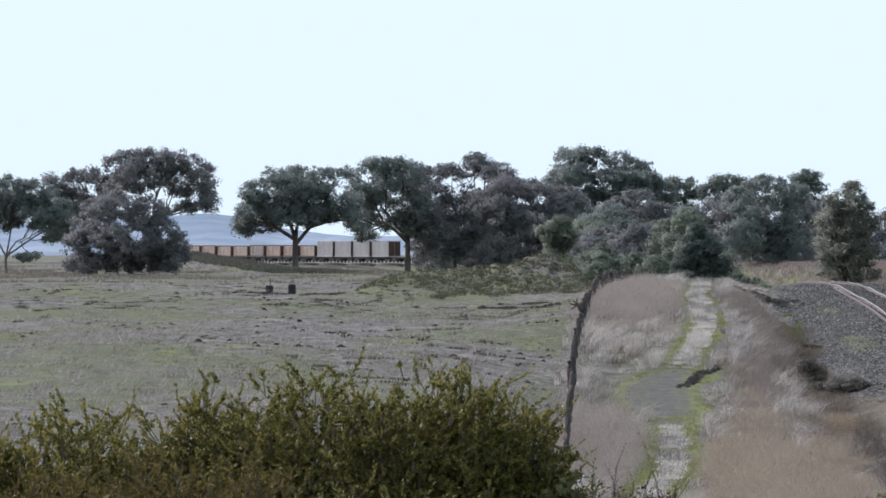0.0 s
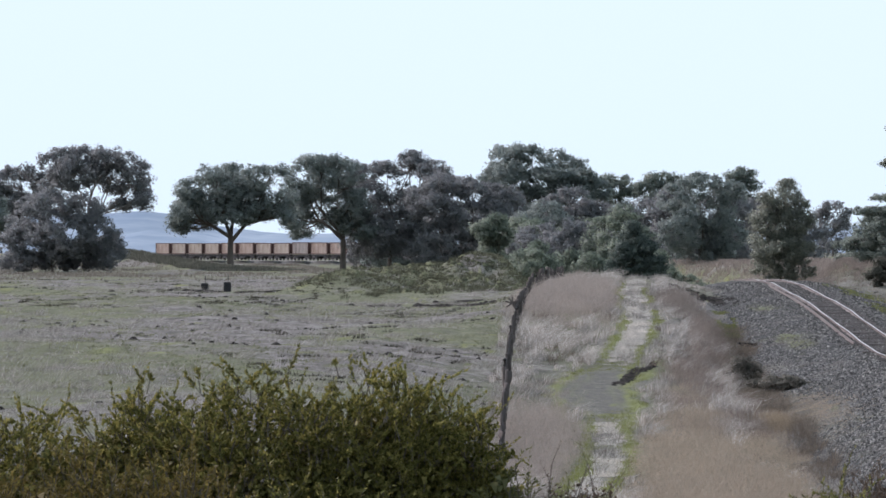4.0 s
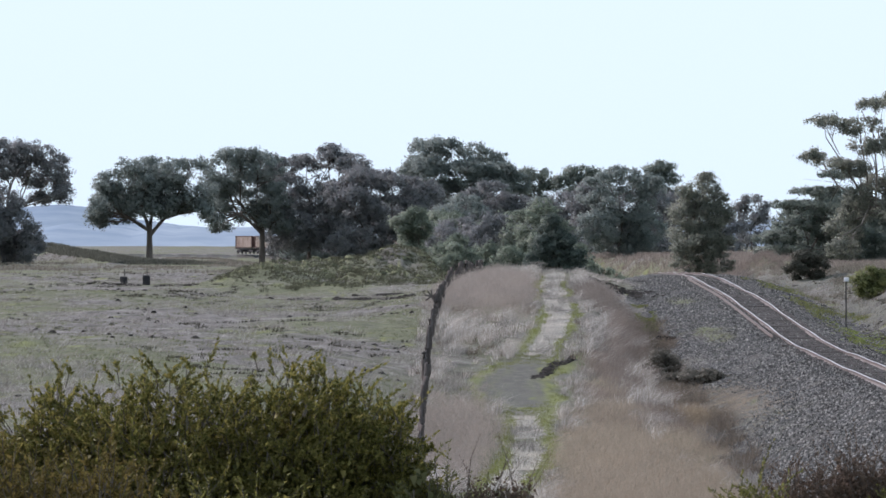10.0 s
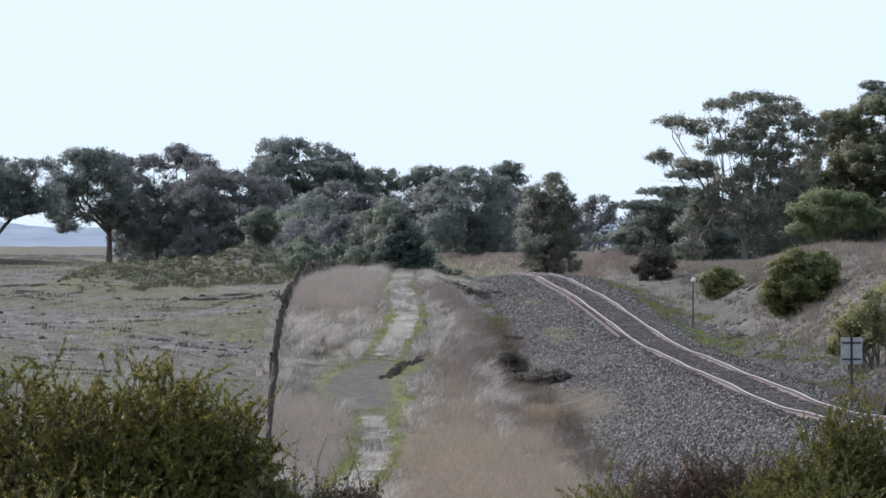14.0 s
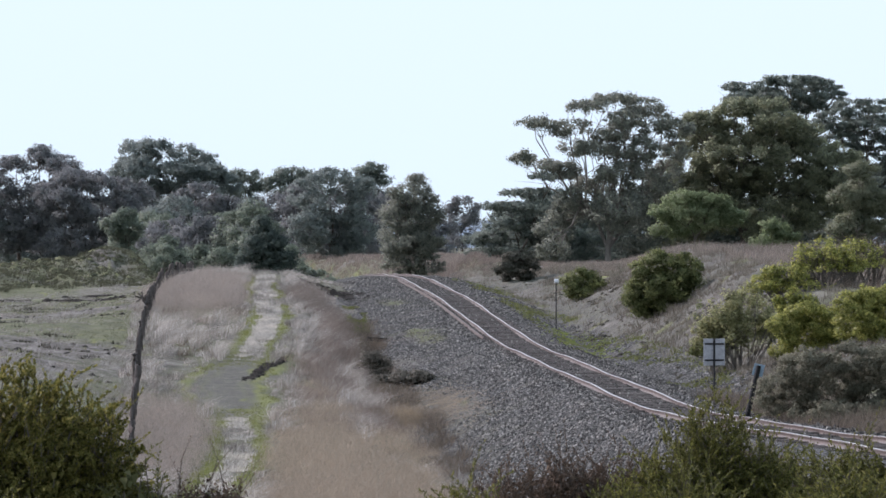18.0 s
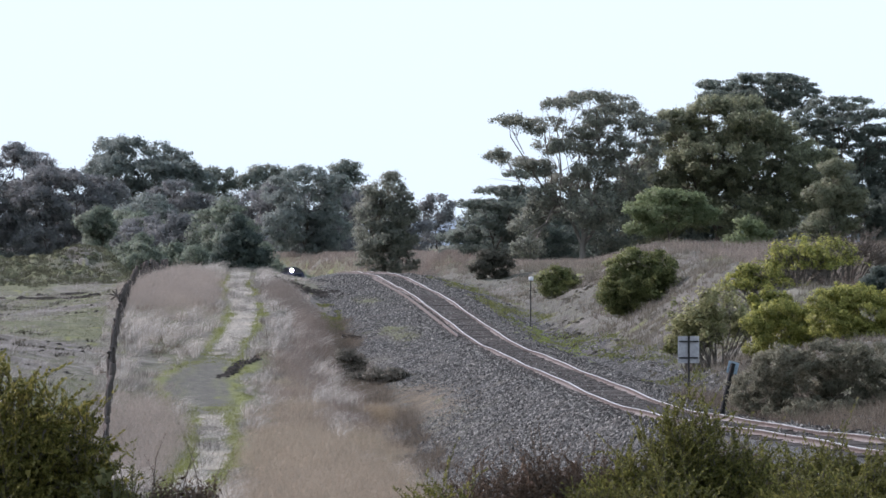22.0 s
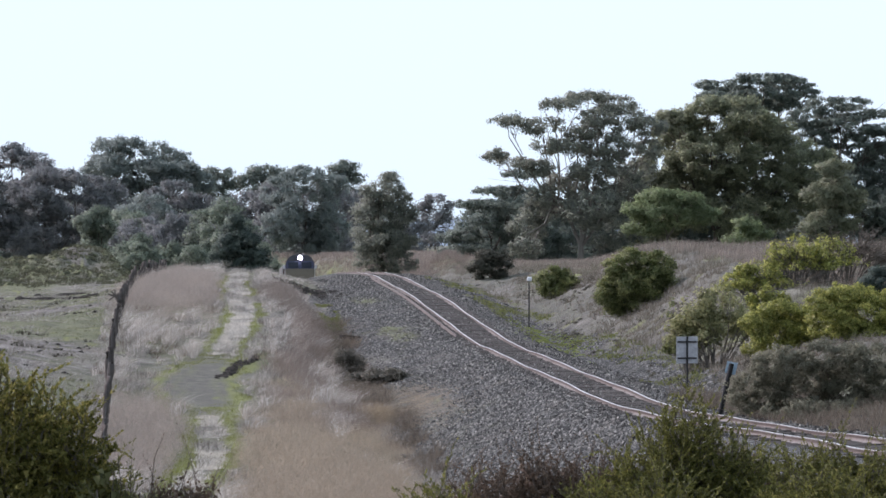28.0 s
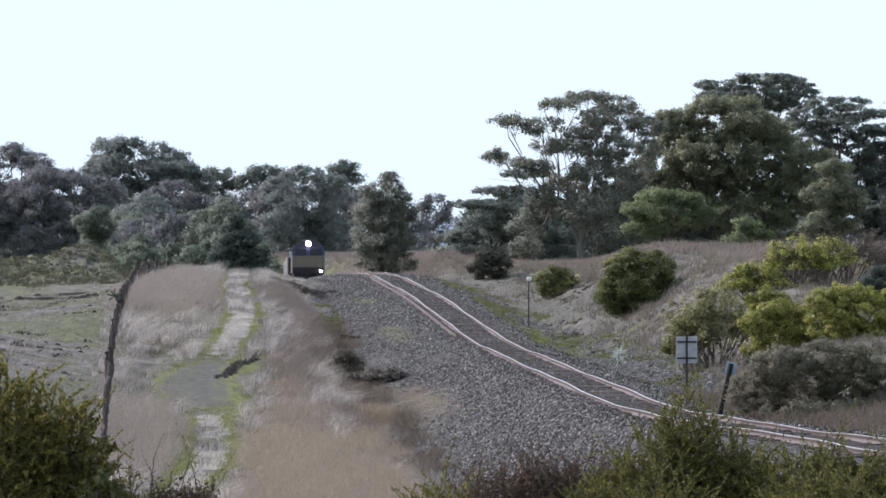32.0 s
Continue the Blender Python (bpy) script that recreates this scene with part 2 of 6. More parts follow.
def soft_normals(ob, N):
    """Leaves take the shading of the clump that they grow on."""
    N = N / (np.linalg.norm(N, axis=1)[:, None] + 1e-9)
    at = ob.data.attributes.new("custom_normal", "FLOAT_VECTOR", "POINT")
    at.data.foreach_set("vector", N.astype(np.float32).ravel())
    return ob


def mesh_of(name, verts, faces, material, parent=None, smooth=False, label=""):
    """A mesh from number arrays: verts (n, 3), faces (m, 3 or 4)."""
    verts, faces = np.asarray(verts, np.float32), np.asarray(faces, np.int32)
    me = bpy.data.meshes.new(name)
    k = faces.shape[1]
    me.vertices.add(len(verts))
    me.vertices.foreach_set("co", verts.ravel())
    me.loops.add(faces.size)
    me.loops.foreach_set("vertex_index", faces.ravel())
    me.polygons.add(len(faces))
    me.polygons.foreach_set("loop_start", np.arange(0, faces.size, k, dtype=np.int32))
    if smooth:
        me.polygons.foreach_set("use_smooth", np.ones(len(faces), bool))
    me.update(calc_edges=True)
    me.materials.append(material)
    ob = new(name, me)
    ob.parent = parent
    return tagged(ob, label)


def empty(name, m, label, category, group=""):
    ob = new(name)
    ob.matrix_world = m
    return tagged(ob, label, category, group)


def box(bm, cx, cy, cz, sx, sy, sz, turn=None, bevel=0.0):
    r = bmesh.ops.create_cube(bm, size=1.0)
    m = Matrix.Translation((cx, cy, cz)) @ (turn or Matrix()) @ Matrix.Diagonal((sx, sy, sz, 1))
    bmesh.ops.transform(bm, matrix=m, verts=r["verts"])
    if bevel:
        es = list({e for v in r["verts"] for e in v.link_edges})
        bmesh.ops.bevel(bm, geom=es, offset=bevel, segments=1, affect="EDGES")


def rod(bm, a, b, r0, r1=None, sides=8):
    a, b = Vector(a), Vector(b)
    r = bmesh.ops.create_cone(bm, cap_ends=True, segments=sides, radius1=r0, radius2=r1 if r1 is not None else r0, depth=(b - a).length)
    m = Matrix.Translation((a + b) / 2) @ (b - a).to_track_quat("Z", "Y").to_matrix().to_4x4()
    bmesh.ops.transform(bm, matrix=m, verts=r["verts"])


def vnoise(x, y, seed=0):
    """Smooth value noise for arrays, about -1 to 1."""
    xi, yi = np.floor(x).astype(np.int64), np.floor(y).astype(np.int64)
    fx, fy = x - xi, y - yi
    fx, fy = fx * fx * (3 - 2 * fx), fy * fy * (3 - 2 * fy)

    def h(a, b):
        n = (a * 374761393 + b * 668265263 + seed * 974634) & 0x7FFFFFFF
        n = ((n ^ (n >> 13)) * 1274126177) & 0x7FFFFFFF
        return ((n ^ (n >> 16)) & 0xFFFF) / 32767.5 - 1
    return (h(xi, yi) * (1 - fx) + h(xi + 1, yi) * fx) * (1 - fy) + (h(xi, yi + 1) * (1 - fx) + h(xi + 1, yi + 1) * fx) * fy


def profile(pairs, soft=12):
    """A smooth curve through (distance, value) pairs."""
    ys = np.arange(-400, 5200, 2.0)
    v = np.interp(ys, [p[0] for p in pairs], [p[1] for p in pairs])
    k = np.hanning(2 * soft + 1)
    v = np.convolve(np.pad(v, soft, "edge"), k / k.sum(), "valid")
    return lambda d: np.interp(d, ys, v)


def place(bearing, dist):
    return dist * math.tan(radians(bearing)), dist


# ---- the lie of the land: heights below the eye, along the distance ahead ----
FIELD = profile([(-400, -1.9), (0, -1.75), (15, -2.1), (30, -2.9), (60, -4.4), (120, -5.5), (161, -5.0), (210, -3.7), (350, -2.95), (450, -2.9), (630, -3.1), (910, -2.4), (1500, -2.4), (3000, -1.0), (5000, 0)])
LANE = profile([(-400, -1.9), (0, -1.75), (15, -2.1), (30, -2.9), (60, -5.2), (120, -7.0), (161, -6.9), (190, -5.35), (210, -4.06), (231, -2.9), (259, -2.1), (288, -1.7), (320, -1.9), (400, -3.6), (500, -6.3), (613, -8.0), (700, -7.0), (800, -4.0), (905, -2.6), (1500, -2.4), (5000, 0)], 6)
RAIL_Z = profile([(-400, -2.0), (0, -2.0), (60, -2.9), (100, -3.95), (142, -4.75), (217, -4.25), (260, -2.7), (299, -1.85), (340, -1.9), (400, -2.6), (464, -3.9), (510, -5.2), (557, -6.5), (613, -7.4), (670, -7.2), (740, -5.2), (830, -3.0), (905, -1.9), (5000, -1.9)], 10)
RAIL_X = profile([(-400, -40), (0, 8.0), (60, 14.2), (100, 17.5), (142, 19.0), (217, 21.9), (299, 23.9), (464, 30.0), (613, 37.2), (670, 39.0), (740, 37.0), (830, 25.0), (905, 1.0), (940, -15.7), (1011, -48), (1150, -112), (2000, -520), (5000, -2000)], 12)
LANE_X = profile([(-400, -10), (60, 1.5), (120, 4.4), (140, 5.7), (150, 6.35), (160, 7.2), (170, 7.95), (181, 8.2), (190, 8.05), (200, 9.3), (210, 10.45), (226, 11.65), (245, 12.4), (259, 13.0), (288, 14.7), (340, 17.0), (460, 21.0), (613, 27.0), (905, -10), (5000, -2010)], 3)
FENCE_X = profile([(-400, -14), (100, 2.2), (161, 3.95), (190, 4.8), (225, 6.2), (259, 7.8), (290, 9.7), (330, 12.0), (460, 16.5), (905, -15), (5000, -2015)], 5)
BANK = profile([(-400, -1.0), (71, -2.2), (135, -4.3), (165, -3.0), (185, -2.0), (230, -0.4), (300, -0.5), (420, -0.6), (520, -1.2), (640, -2.0), (905, -2.2), (5000, 0)], 8)

RAMP = profile([(-400, 2.8), (215, 2.8), (262, 4.8), (5000, 4.8)], 8)
HALF = profile([(-400, 3.5), (100, 5.4), (176, 6.2), (217, 6.2), (250, 5.6), (280, 4.6), (299, 3.9), (400, 3.3), (5000, 3.3)], 8)     # ballast: half width of its foot
TOE = profile([(-400, 1.4), (150, 1.9), (217, 1.2), (260, 0.7), (299, 0.4), (400, 1.2), (5000, 1.2)], 8)         # and how far it lies below the rails


def ease(t):
    t = np.clip(t, 0, 1)
    return t * t * (3 - 2 * t)


def mound(x, y, bearing, dist, h, rx, ry, power=1.0):
    cx, cy = place(bearing, dist)
    return h * np.exp(-((((x - cx) / rx) ** 2 + ((y - cy) / ry) ** 2) ** power))


def ground(x, y, rough=1.0):
    """Height of the ground at x, y (arrays or numbers)."""
    x, y = np.asarray(x, float), np.asarray(y, float)
    f, g, r, rx = FIELD(y), LANE(y), RAIL_Z(y), RAIL_X(y)
    lx, fx = LANE_X(y), FENCE_X(y)
    f = f + mound(x, y, -0.41, 345, 1.35, 3.0, 9) + mound(x, y, 1.22, 362, 1.5, 2.4, 8) + mound(x, y, 0.6, 362, 1.3, 7.5, 14, 2) + (0.4 * vnoise(x / 1.3, y / 3, 31) + 0.3 * np.abs(vnoise(x / 0.6, y / 1.6, 32))) * mound(x, y, 0.6, 355, 1.0, 9, 16, 2)
    along = np.clip((870 - y) / 170.0, -0.3, 1)
    f = f + 2.5 * (1 - np.abs(along)) * np.exp(-((x - (-44 + 24 * along)) / 4.2) ** 2) * (y > 690) * (y < 920)
    f = f + 0.17 * np.tanh(7 * vnoise(x / 13, y / 24, 61)) * (y < 480)
    f = f + 0.16 * vnoise(x / 7, y / 12, 3) + 0.1 * vnoise(x / 2.2, y / 4, 4) * (y < 500)
    z = f + (g - f) * ease((x - (fx - 5.5)) / np.maximum(lx - fx + 4.0, 2.5))
    hw = HALF(y)
    toe = np.minimum(g - 0.1, r - TOE(y))
    z = np.where(x > lx + 1.4, g + (toe - g) * ease((x - lx - 1.4) / np.maximum(rx - hw - lx - 1.4, 1)), z)
    top = r - 0.13
    z = np.where(x > rx - hw, toe + (top - toe) * np.clip((x - (rx - hw)) / (hw - 1.7), 0, 1), z)
    z = np.where(x > rx - 1.7, top, z)
    ra = RAMP(y)
    dip = 0.12 + 0.11 * (ra - 2.0)
    z = np.where(x > rx + 2.0, top - dip * ease((x - rx - 2.0) / np.maximum(ra - 2.0, 0.5)), z)
    bk = BANK(y) + 0.25 * vnoise(x / 6, y / 9, 9)
    bk = bk - 1.1 * (1 - ease((x / np.maximum(y, 1.0) - 0.118) / 0.016)) * ease((y - 225) / 60) * (1 - ease((y - 500) / 60))
    rag = (0.3 * np.abs(vnoise(x / 1.3, y / 4, 11)) + 0.16 * np.abs(vnoise(x / 0.5, y / 1.4, 12))) * (y < 400)
    z = np.where(x > rx + ra, (top - dip) + (bk - top + dip) * ease((x - rx - ra) / 7.5) + rag * ease((x - rx - ra) / 1.0) * (1 - ease((x - rx - 11) / 3.0)), z)
    z = z + mound(x, y, 5.25, 335, 1.6, 1.3, 6)
    far = np.clip((np.abs(x) - 150) / 300, 0, 1)
    z = z + far * (np.where(x < 0, FIELD(y), BANK(y)) - z)
    calm = (np.abs(x - rx) > 2.1) * np.where(np.abs(x - lx) < 1.3, 0.3, 1.0)
    z = z + rough * 0.07 * calm * (vnoise(x / 0.9, y / 1.6, 5) + 0.6 * vnoise(x / 0.4, y / 0.8, 6)) * (y < 420)
    return z + EYE


def lane_u(x, y):
    """Metres to the right of the wandering middle of the lane."""
    return x - LANE_X(y) + 0.2 * vnoise(0 * x + 3.3, y / 8, 21) + 0.16 * vnoise(x / 0.8, y / 2.6, 22) + 0.1 * vnoise(x / 0.35, y / 1.1, 23)


def ground_at(x, y):
    return float(ground(x, y))


def lines(spans):
    out = [spans[0][0]]
    for a, b, step in spans:
        n = max(1, int(round((b - a) / step)))
        out += list(np.linspace(a, b, n + 1)[1:])
    return np.array(out)


def grid_faces(nx, ny):
    i = np.arange(nx - 1)[None, :] + nx * np.arange(ny - 1)[:, None]
    return np.stack([i, i + 1, i + nx + 1, i + nx], -1).reshape(-1, 4)


def build_ground():
    xs = lines([(-4000, -1000, 500), (-1000, -240, 80), (-240, -60, 12), (-60, -26, 2), (-26, 2, 0.7), (2, 19.5, 0.22), (19.5, 58, 0.62), (58, 90, 2), (90, 250, 12), (250, 1000, 80), (1000, 4000, 500)])
    ys = lines([(-900, -60, 60), (-60, 60, 4), (60, 126, 1.6), (126, 300, 0.75), (300, 480, 2.2), (480, 760, 6), (760, 1300, 12), (1300, 4990, 130)])
    X, Y = np.meshgrid(xs, ys)
    ob = mesh_of("ground", np.stack([X, Y, ground(X, Y)], -1).reshape(-1, 3), grid_faces(len(xs), len(ys)), GROUND, smooth=True)
    lx, fx, rx = LANE_X(Y), FENCE_X(Y), RAIL_X(Y)
    u = lane_u(X, Y)
    edge = 0.35 * vnoise(X / 0.8, Y / 2.0, 22)
    in_lane = (Y > 95) & (Y < 300)
    wide = np.exp(-((Y - 190) / 11) ** 2)          # a bare widening half way up
    bare = np.clip(2.2 - (np.abs(u + 0.1 + edge) / (1.0 + 0.25 * ease((Y - 180) / 20))) ** 2 - 2.5 * (1 - wide), 0, 1)
    wheel = np.maximum(np.clip(1.0 + 0.55 * vnoise(X / 0.7, Y / 3, 27) - np.abs(np.abs(u) - 0.7) / (0.24 + 0.12 * (Y < 178)), 0, 1), 0) * (1 - 0.75 * np.clip(wide * 1.6, 0, 1))
    rim = np.clip(1.1 - np.abs(np.abs(u + 0.1 + edge) - 1.35) / 0.4, 0, 1) * np.clip(wide * 1.6, 0, 1)
    green = np.maximum(wheel, rim) * in_lane
    stones = ((X > rx - HALF(Y) - 0.2 + edge * 1.6) & (X < rx + 4.4 + edge * 1.5)).astype(float)
    v = X - rx
    # earth washed over the embankment's flank, and mossy patches in the stones
    lens = lambda x, y, a, b: np.exp(-(((X - x) / a) ** 2 + ((Y - y) / b) ** 2) * (1 + 0.7 * vnoise(X / 0.6, Y / 1.6, 28)))
    washed = np.clip(1.25 * np.maximum(lens(15.5, 181, 1.1, 12), 0.8 * lens(17.0, 217, 0.7, 4)) + 0.3 * vnoise(X / 0.35, Y / 0.9, 29) - 0.12, 0, 0.85) * stones
    moss = np.clip(np.maximum(np.maximum(lens(20.1, 263, 0.7, 5), lens(19.0, 232, 0.8, 6)), lens(15.75, 228, 0.35, 14)) * 0.9 + 0.4 * vnoise(X / 0.5, Y / 1.5, 30) - 0.3, 0, 0.5)
    green = np.maximum(green, 0.9 * (moss > 0.02))
    stones = stones * (1 - np.maximum(washed, moss))
    soil = np.clip(0.75 + 0.6 * vnoise(X / 2.2, Y / 6, 24), 0, 1) * ease((v - 3.0) / 1.0) * (1 - ease((v - 8.5 - 1.5 * vnoise(X / 3, Y / 8, 25)) / 2.0)) * (Y > 110) * (Y < 330)
    # 1 between the rails, fading to 0 just outside them
    between_rails = 1 - ease((np.abs(v) - 0.75) / 0.35)
    col = np.stack([np.maximum(np.maximum(bare * in_lane, soil), washed), green, stones, between_rails], -1).astype(np.float32)
    a = ob.data.color_attributes.new("cover", "FLOAT_COLOR", "POINT")
    a.data.foreach_set("color", col.ravel())
    return tagged(ob, "rough dry pasture with a grassy lane and stony embankment", "ground", kind="structure")


build_ground()


# ---- trees ----
def tubes(paths, sides=6):
    """Tapered tubes along paths of (point, radius) rows."""
    V, F, n = [], [], 0
    for pts in paths:
        for k, (p, r) in enumerate(pts):
            q = Vector(pts[min(k + 1, len(pts) - 1)][0]) - Vector(pts[max(k - 1, 0)][0])
            m = q.to_track_quat("Z", "Y").to_matrix()
            for s in range(sides):
                a = 2 * math.pi * s / sides
                V.append(Vector(p) + m @ Vector((r * math.cos(a), r * math.sin(a), 0)))
        for k in range(len(pts) - 1):
            for s in range(sides):
                i, j = n + k * sides + s, n + k * sides + (s + 1) % sides
                F.append((i, j, j + sides, i + sides))
        n += len(pts) * sides
    return np.array([tuple(v) for v in V]), np.array(F)


ICO_V, ICO_F = (lambda g: (np.array([(-1, g, 0), (1, g, 0), (-1, -g, 0), (1, -g, 0), (0, -1, g), (0, 1, g), (0, -1, -g), (0, 1, -g), (g, 0, -1), (g, 0, 1), (-g, 0, -1), (-g, 0, 1)]) / math.sqrt(1 + g * g), np.array([(0, 11, 5), (0, 5, 1), (0, 1, 7), (0, 7, 10), (0, 10, 11), (1, 5, 9), (5, 11, 4), (11, 10, 2), (10, 7, 6), (7, 1, 8), (3, 9, 4), (3, 4, 2), (3, 2, 6), (3, 6, 8), (3, 8, 9), (4, 9, 5), (2, 4, 11), (6, 2, 10), (8, 6, 7), (9, 8, 1)])))((1 + math.sqrt(5)) / 2)


def unit(a):
    return a / (np.linalg.norm(a, axis=-1)[..., None] + 1e-9)


def puffed(rng, cs, rs, pr, flat, leaf, cover, heart, loose=0.2):
    """Crown of many small puffs on the outside of its lobes: each a lump of dense twigs and leaves, wrapped in single leaf sprays.
    Gives corners, triangles and the shading direction of each corner."""
    C, R, D = [], [], []
    for c, r in zip(cs, rs):
        p = min(pr, 0.45 * min(r[0], r[2]) + 0.2 * pr)
        n = max(6, int(2.2 * (r[0] * r[1] * r[2]) ** (2 / 3) / (p * p)))
        d = unit(rng.normal(size=(n, 3)))
        k = rng.uniform(0.25, 1.0, n) ** 0.4
        size = p * rng.uniform(0.4, 1.0, n) ** 1.2 * 1.35
        C.append(c + d * np.maximum(r - 0.8 * size[:, None], 0.15 * r) * k[:, None])
        R.append(size)
        D.append(d)
    C, R, D = np.concatenate(C), np.concatenate(R), np.concatenate(D)
    H = unit(C - heart)
    shape = np.column_stack([R * rng.uniform(0.8, 1.35, len(R)), R * rng.uniform(0.8, 1.35, len(R)), R * flat * rng.uniform(0.75, 1.3, len(R))])
    n = len(C)
    # the lumps
    wob = rng.uniform(0.68, 0.98, (n, 12, 1))
    a = rng.uniform(0, 2 * np.pi, n)
    ca, sa = np.cos(a)[:, None], np.sin(a)[:, None]
    B = np.repeat(ICO_V[None], n, 0)
    B = np.stack([B[..., 0] * ca - B[..., 1] * sa, B[..., 0] * sa + B[..., 1] * ca, B[..., 2]], -1)
    V1 = (C[:, None] + B * shape[:, None] * wob * 0.36).reshape(-1, 3)
    N1 = unit(0.75 * B + 0.4 * D[:, None] + 0.3 * H[:, None]).reshape(-1, 3)
    F1 = (ICO_F[None] + 12 * np.arange(n)[:, None, None]).reshape(-1, 3)
    # the leaf sprays
    per = np.maximum(10, (cover * 4 * np.pi * R * R * (0.4 + 0.6 * flat) / (1.15 * leaf * leaf)).astype(int))
    idx = np.repeat(np.arange(n), per)
    m = len(idx)
    d = unit(rng.normal(size=(m, 3)) + np.array([0, 0, 0.15]))
    k = rng.uniform(0.55, 1.12, m)
    st = rng.uniform(0, 1, m) < loose
    k[st] = rng.uniform(1.1, 1.5, int(st.sum()))
    P = C[idx] + d * shape[idx] * k[:, None]
    nrm = unit(d + rng.normal(0, 0.5, (m, 3)))
    v = unit(np.cross(nrm, rng.normal(size=(m, 3)) + np.array([0, 0, 0.7])))
    w = np.cross(nrm, v)
    s = (leaf * rng.uniform(0.6, 1.4, m))[:, None]
    V2 = np.stack([P - w * s * 0.9 - v * s * 0.65, P - w * s * 0.7 + v * s * 0.65, P + w * s * 1.1], 1).reshape(-1, 3)
    N2 = np.repeat(unit(0.75 * d + 0.4 * D[idx] + 0.3 * H[idx] + rng.normal(0, 0.22, (m, 3))), 3, 0)
    F2 = np.arange(3 * m).reshape(m, 3) + len(V1)
    return np.concatenate([V1, V2]), np.concatenate([F1, F2]), np.concatenate([N1, N2])


def leaf_cards(P, out, size, aspect=0.6, rng=RNG):
    """A small leaf spray at each point of P: a rhombus that faces roughly outwards from its clump."""
    n = len(P)
    nrm = out * 1.2 + rng.normal(0, 0.36, (n, 3)) + np.array([0, 0, 0.3])
    nrm /= np.linalg.norm(nrm, axis=1)[:, None] + 1e-9
    v = np.cross(nrm, rng.normal(size=(n, 3)) + np.array([0, 0, 0.6]))
    v /= np.linalg.norm(v, axis=1)[:, None] + 1e-9
    w = np.cross(nrm, v)
    s = (size * rng.uniform(0.6, 1.4, n))[:, None]
    V = np.stack([P - w * s, P + v * s * aspect, P + w * s, P - v * s * aspect], 1).reshape(-1, 3)
    return V, np.arange(4 * n).reshape(n, 4)


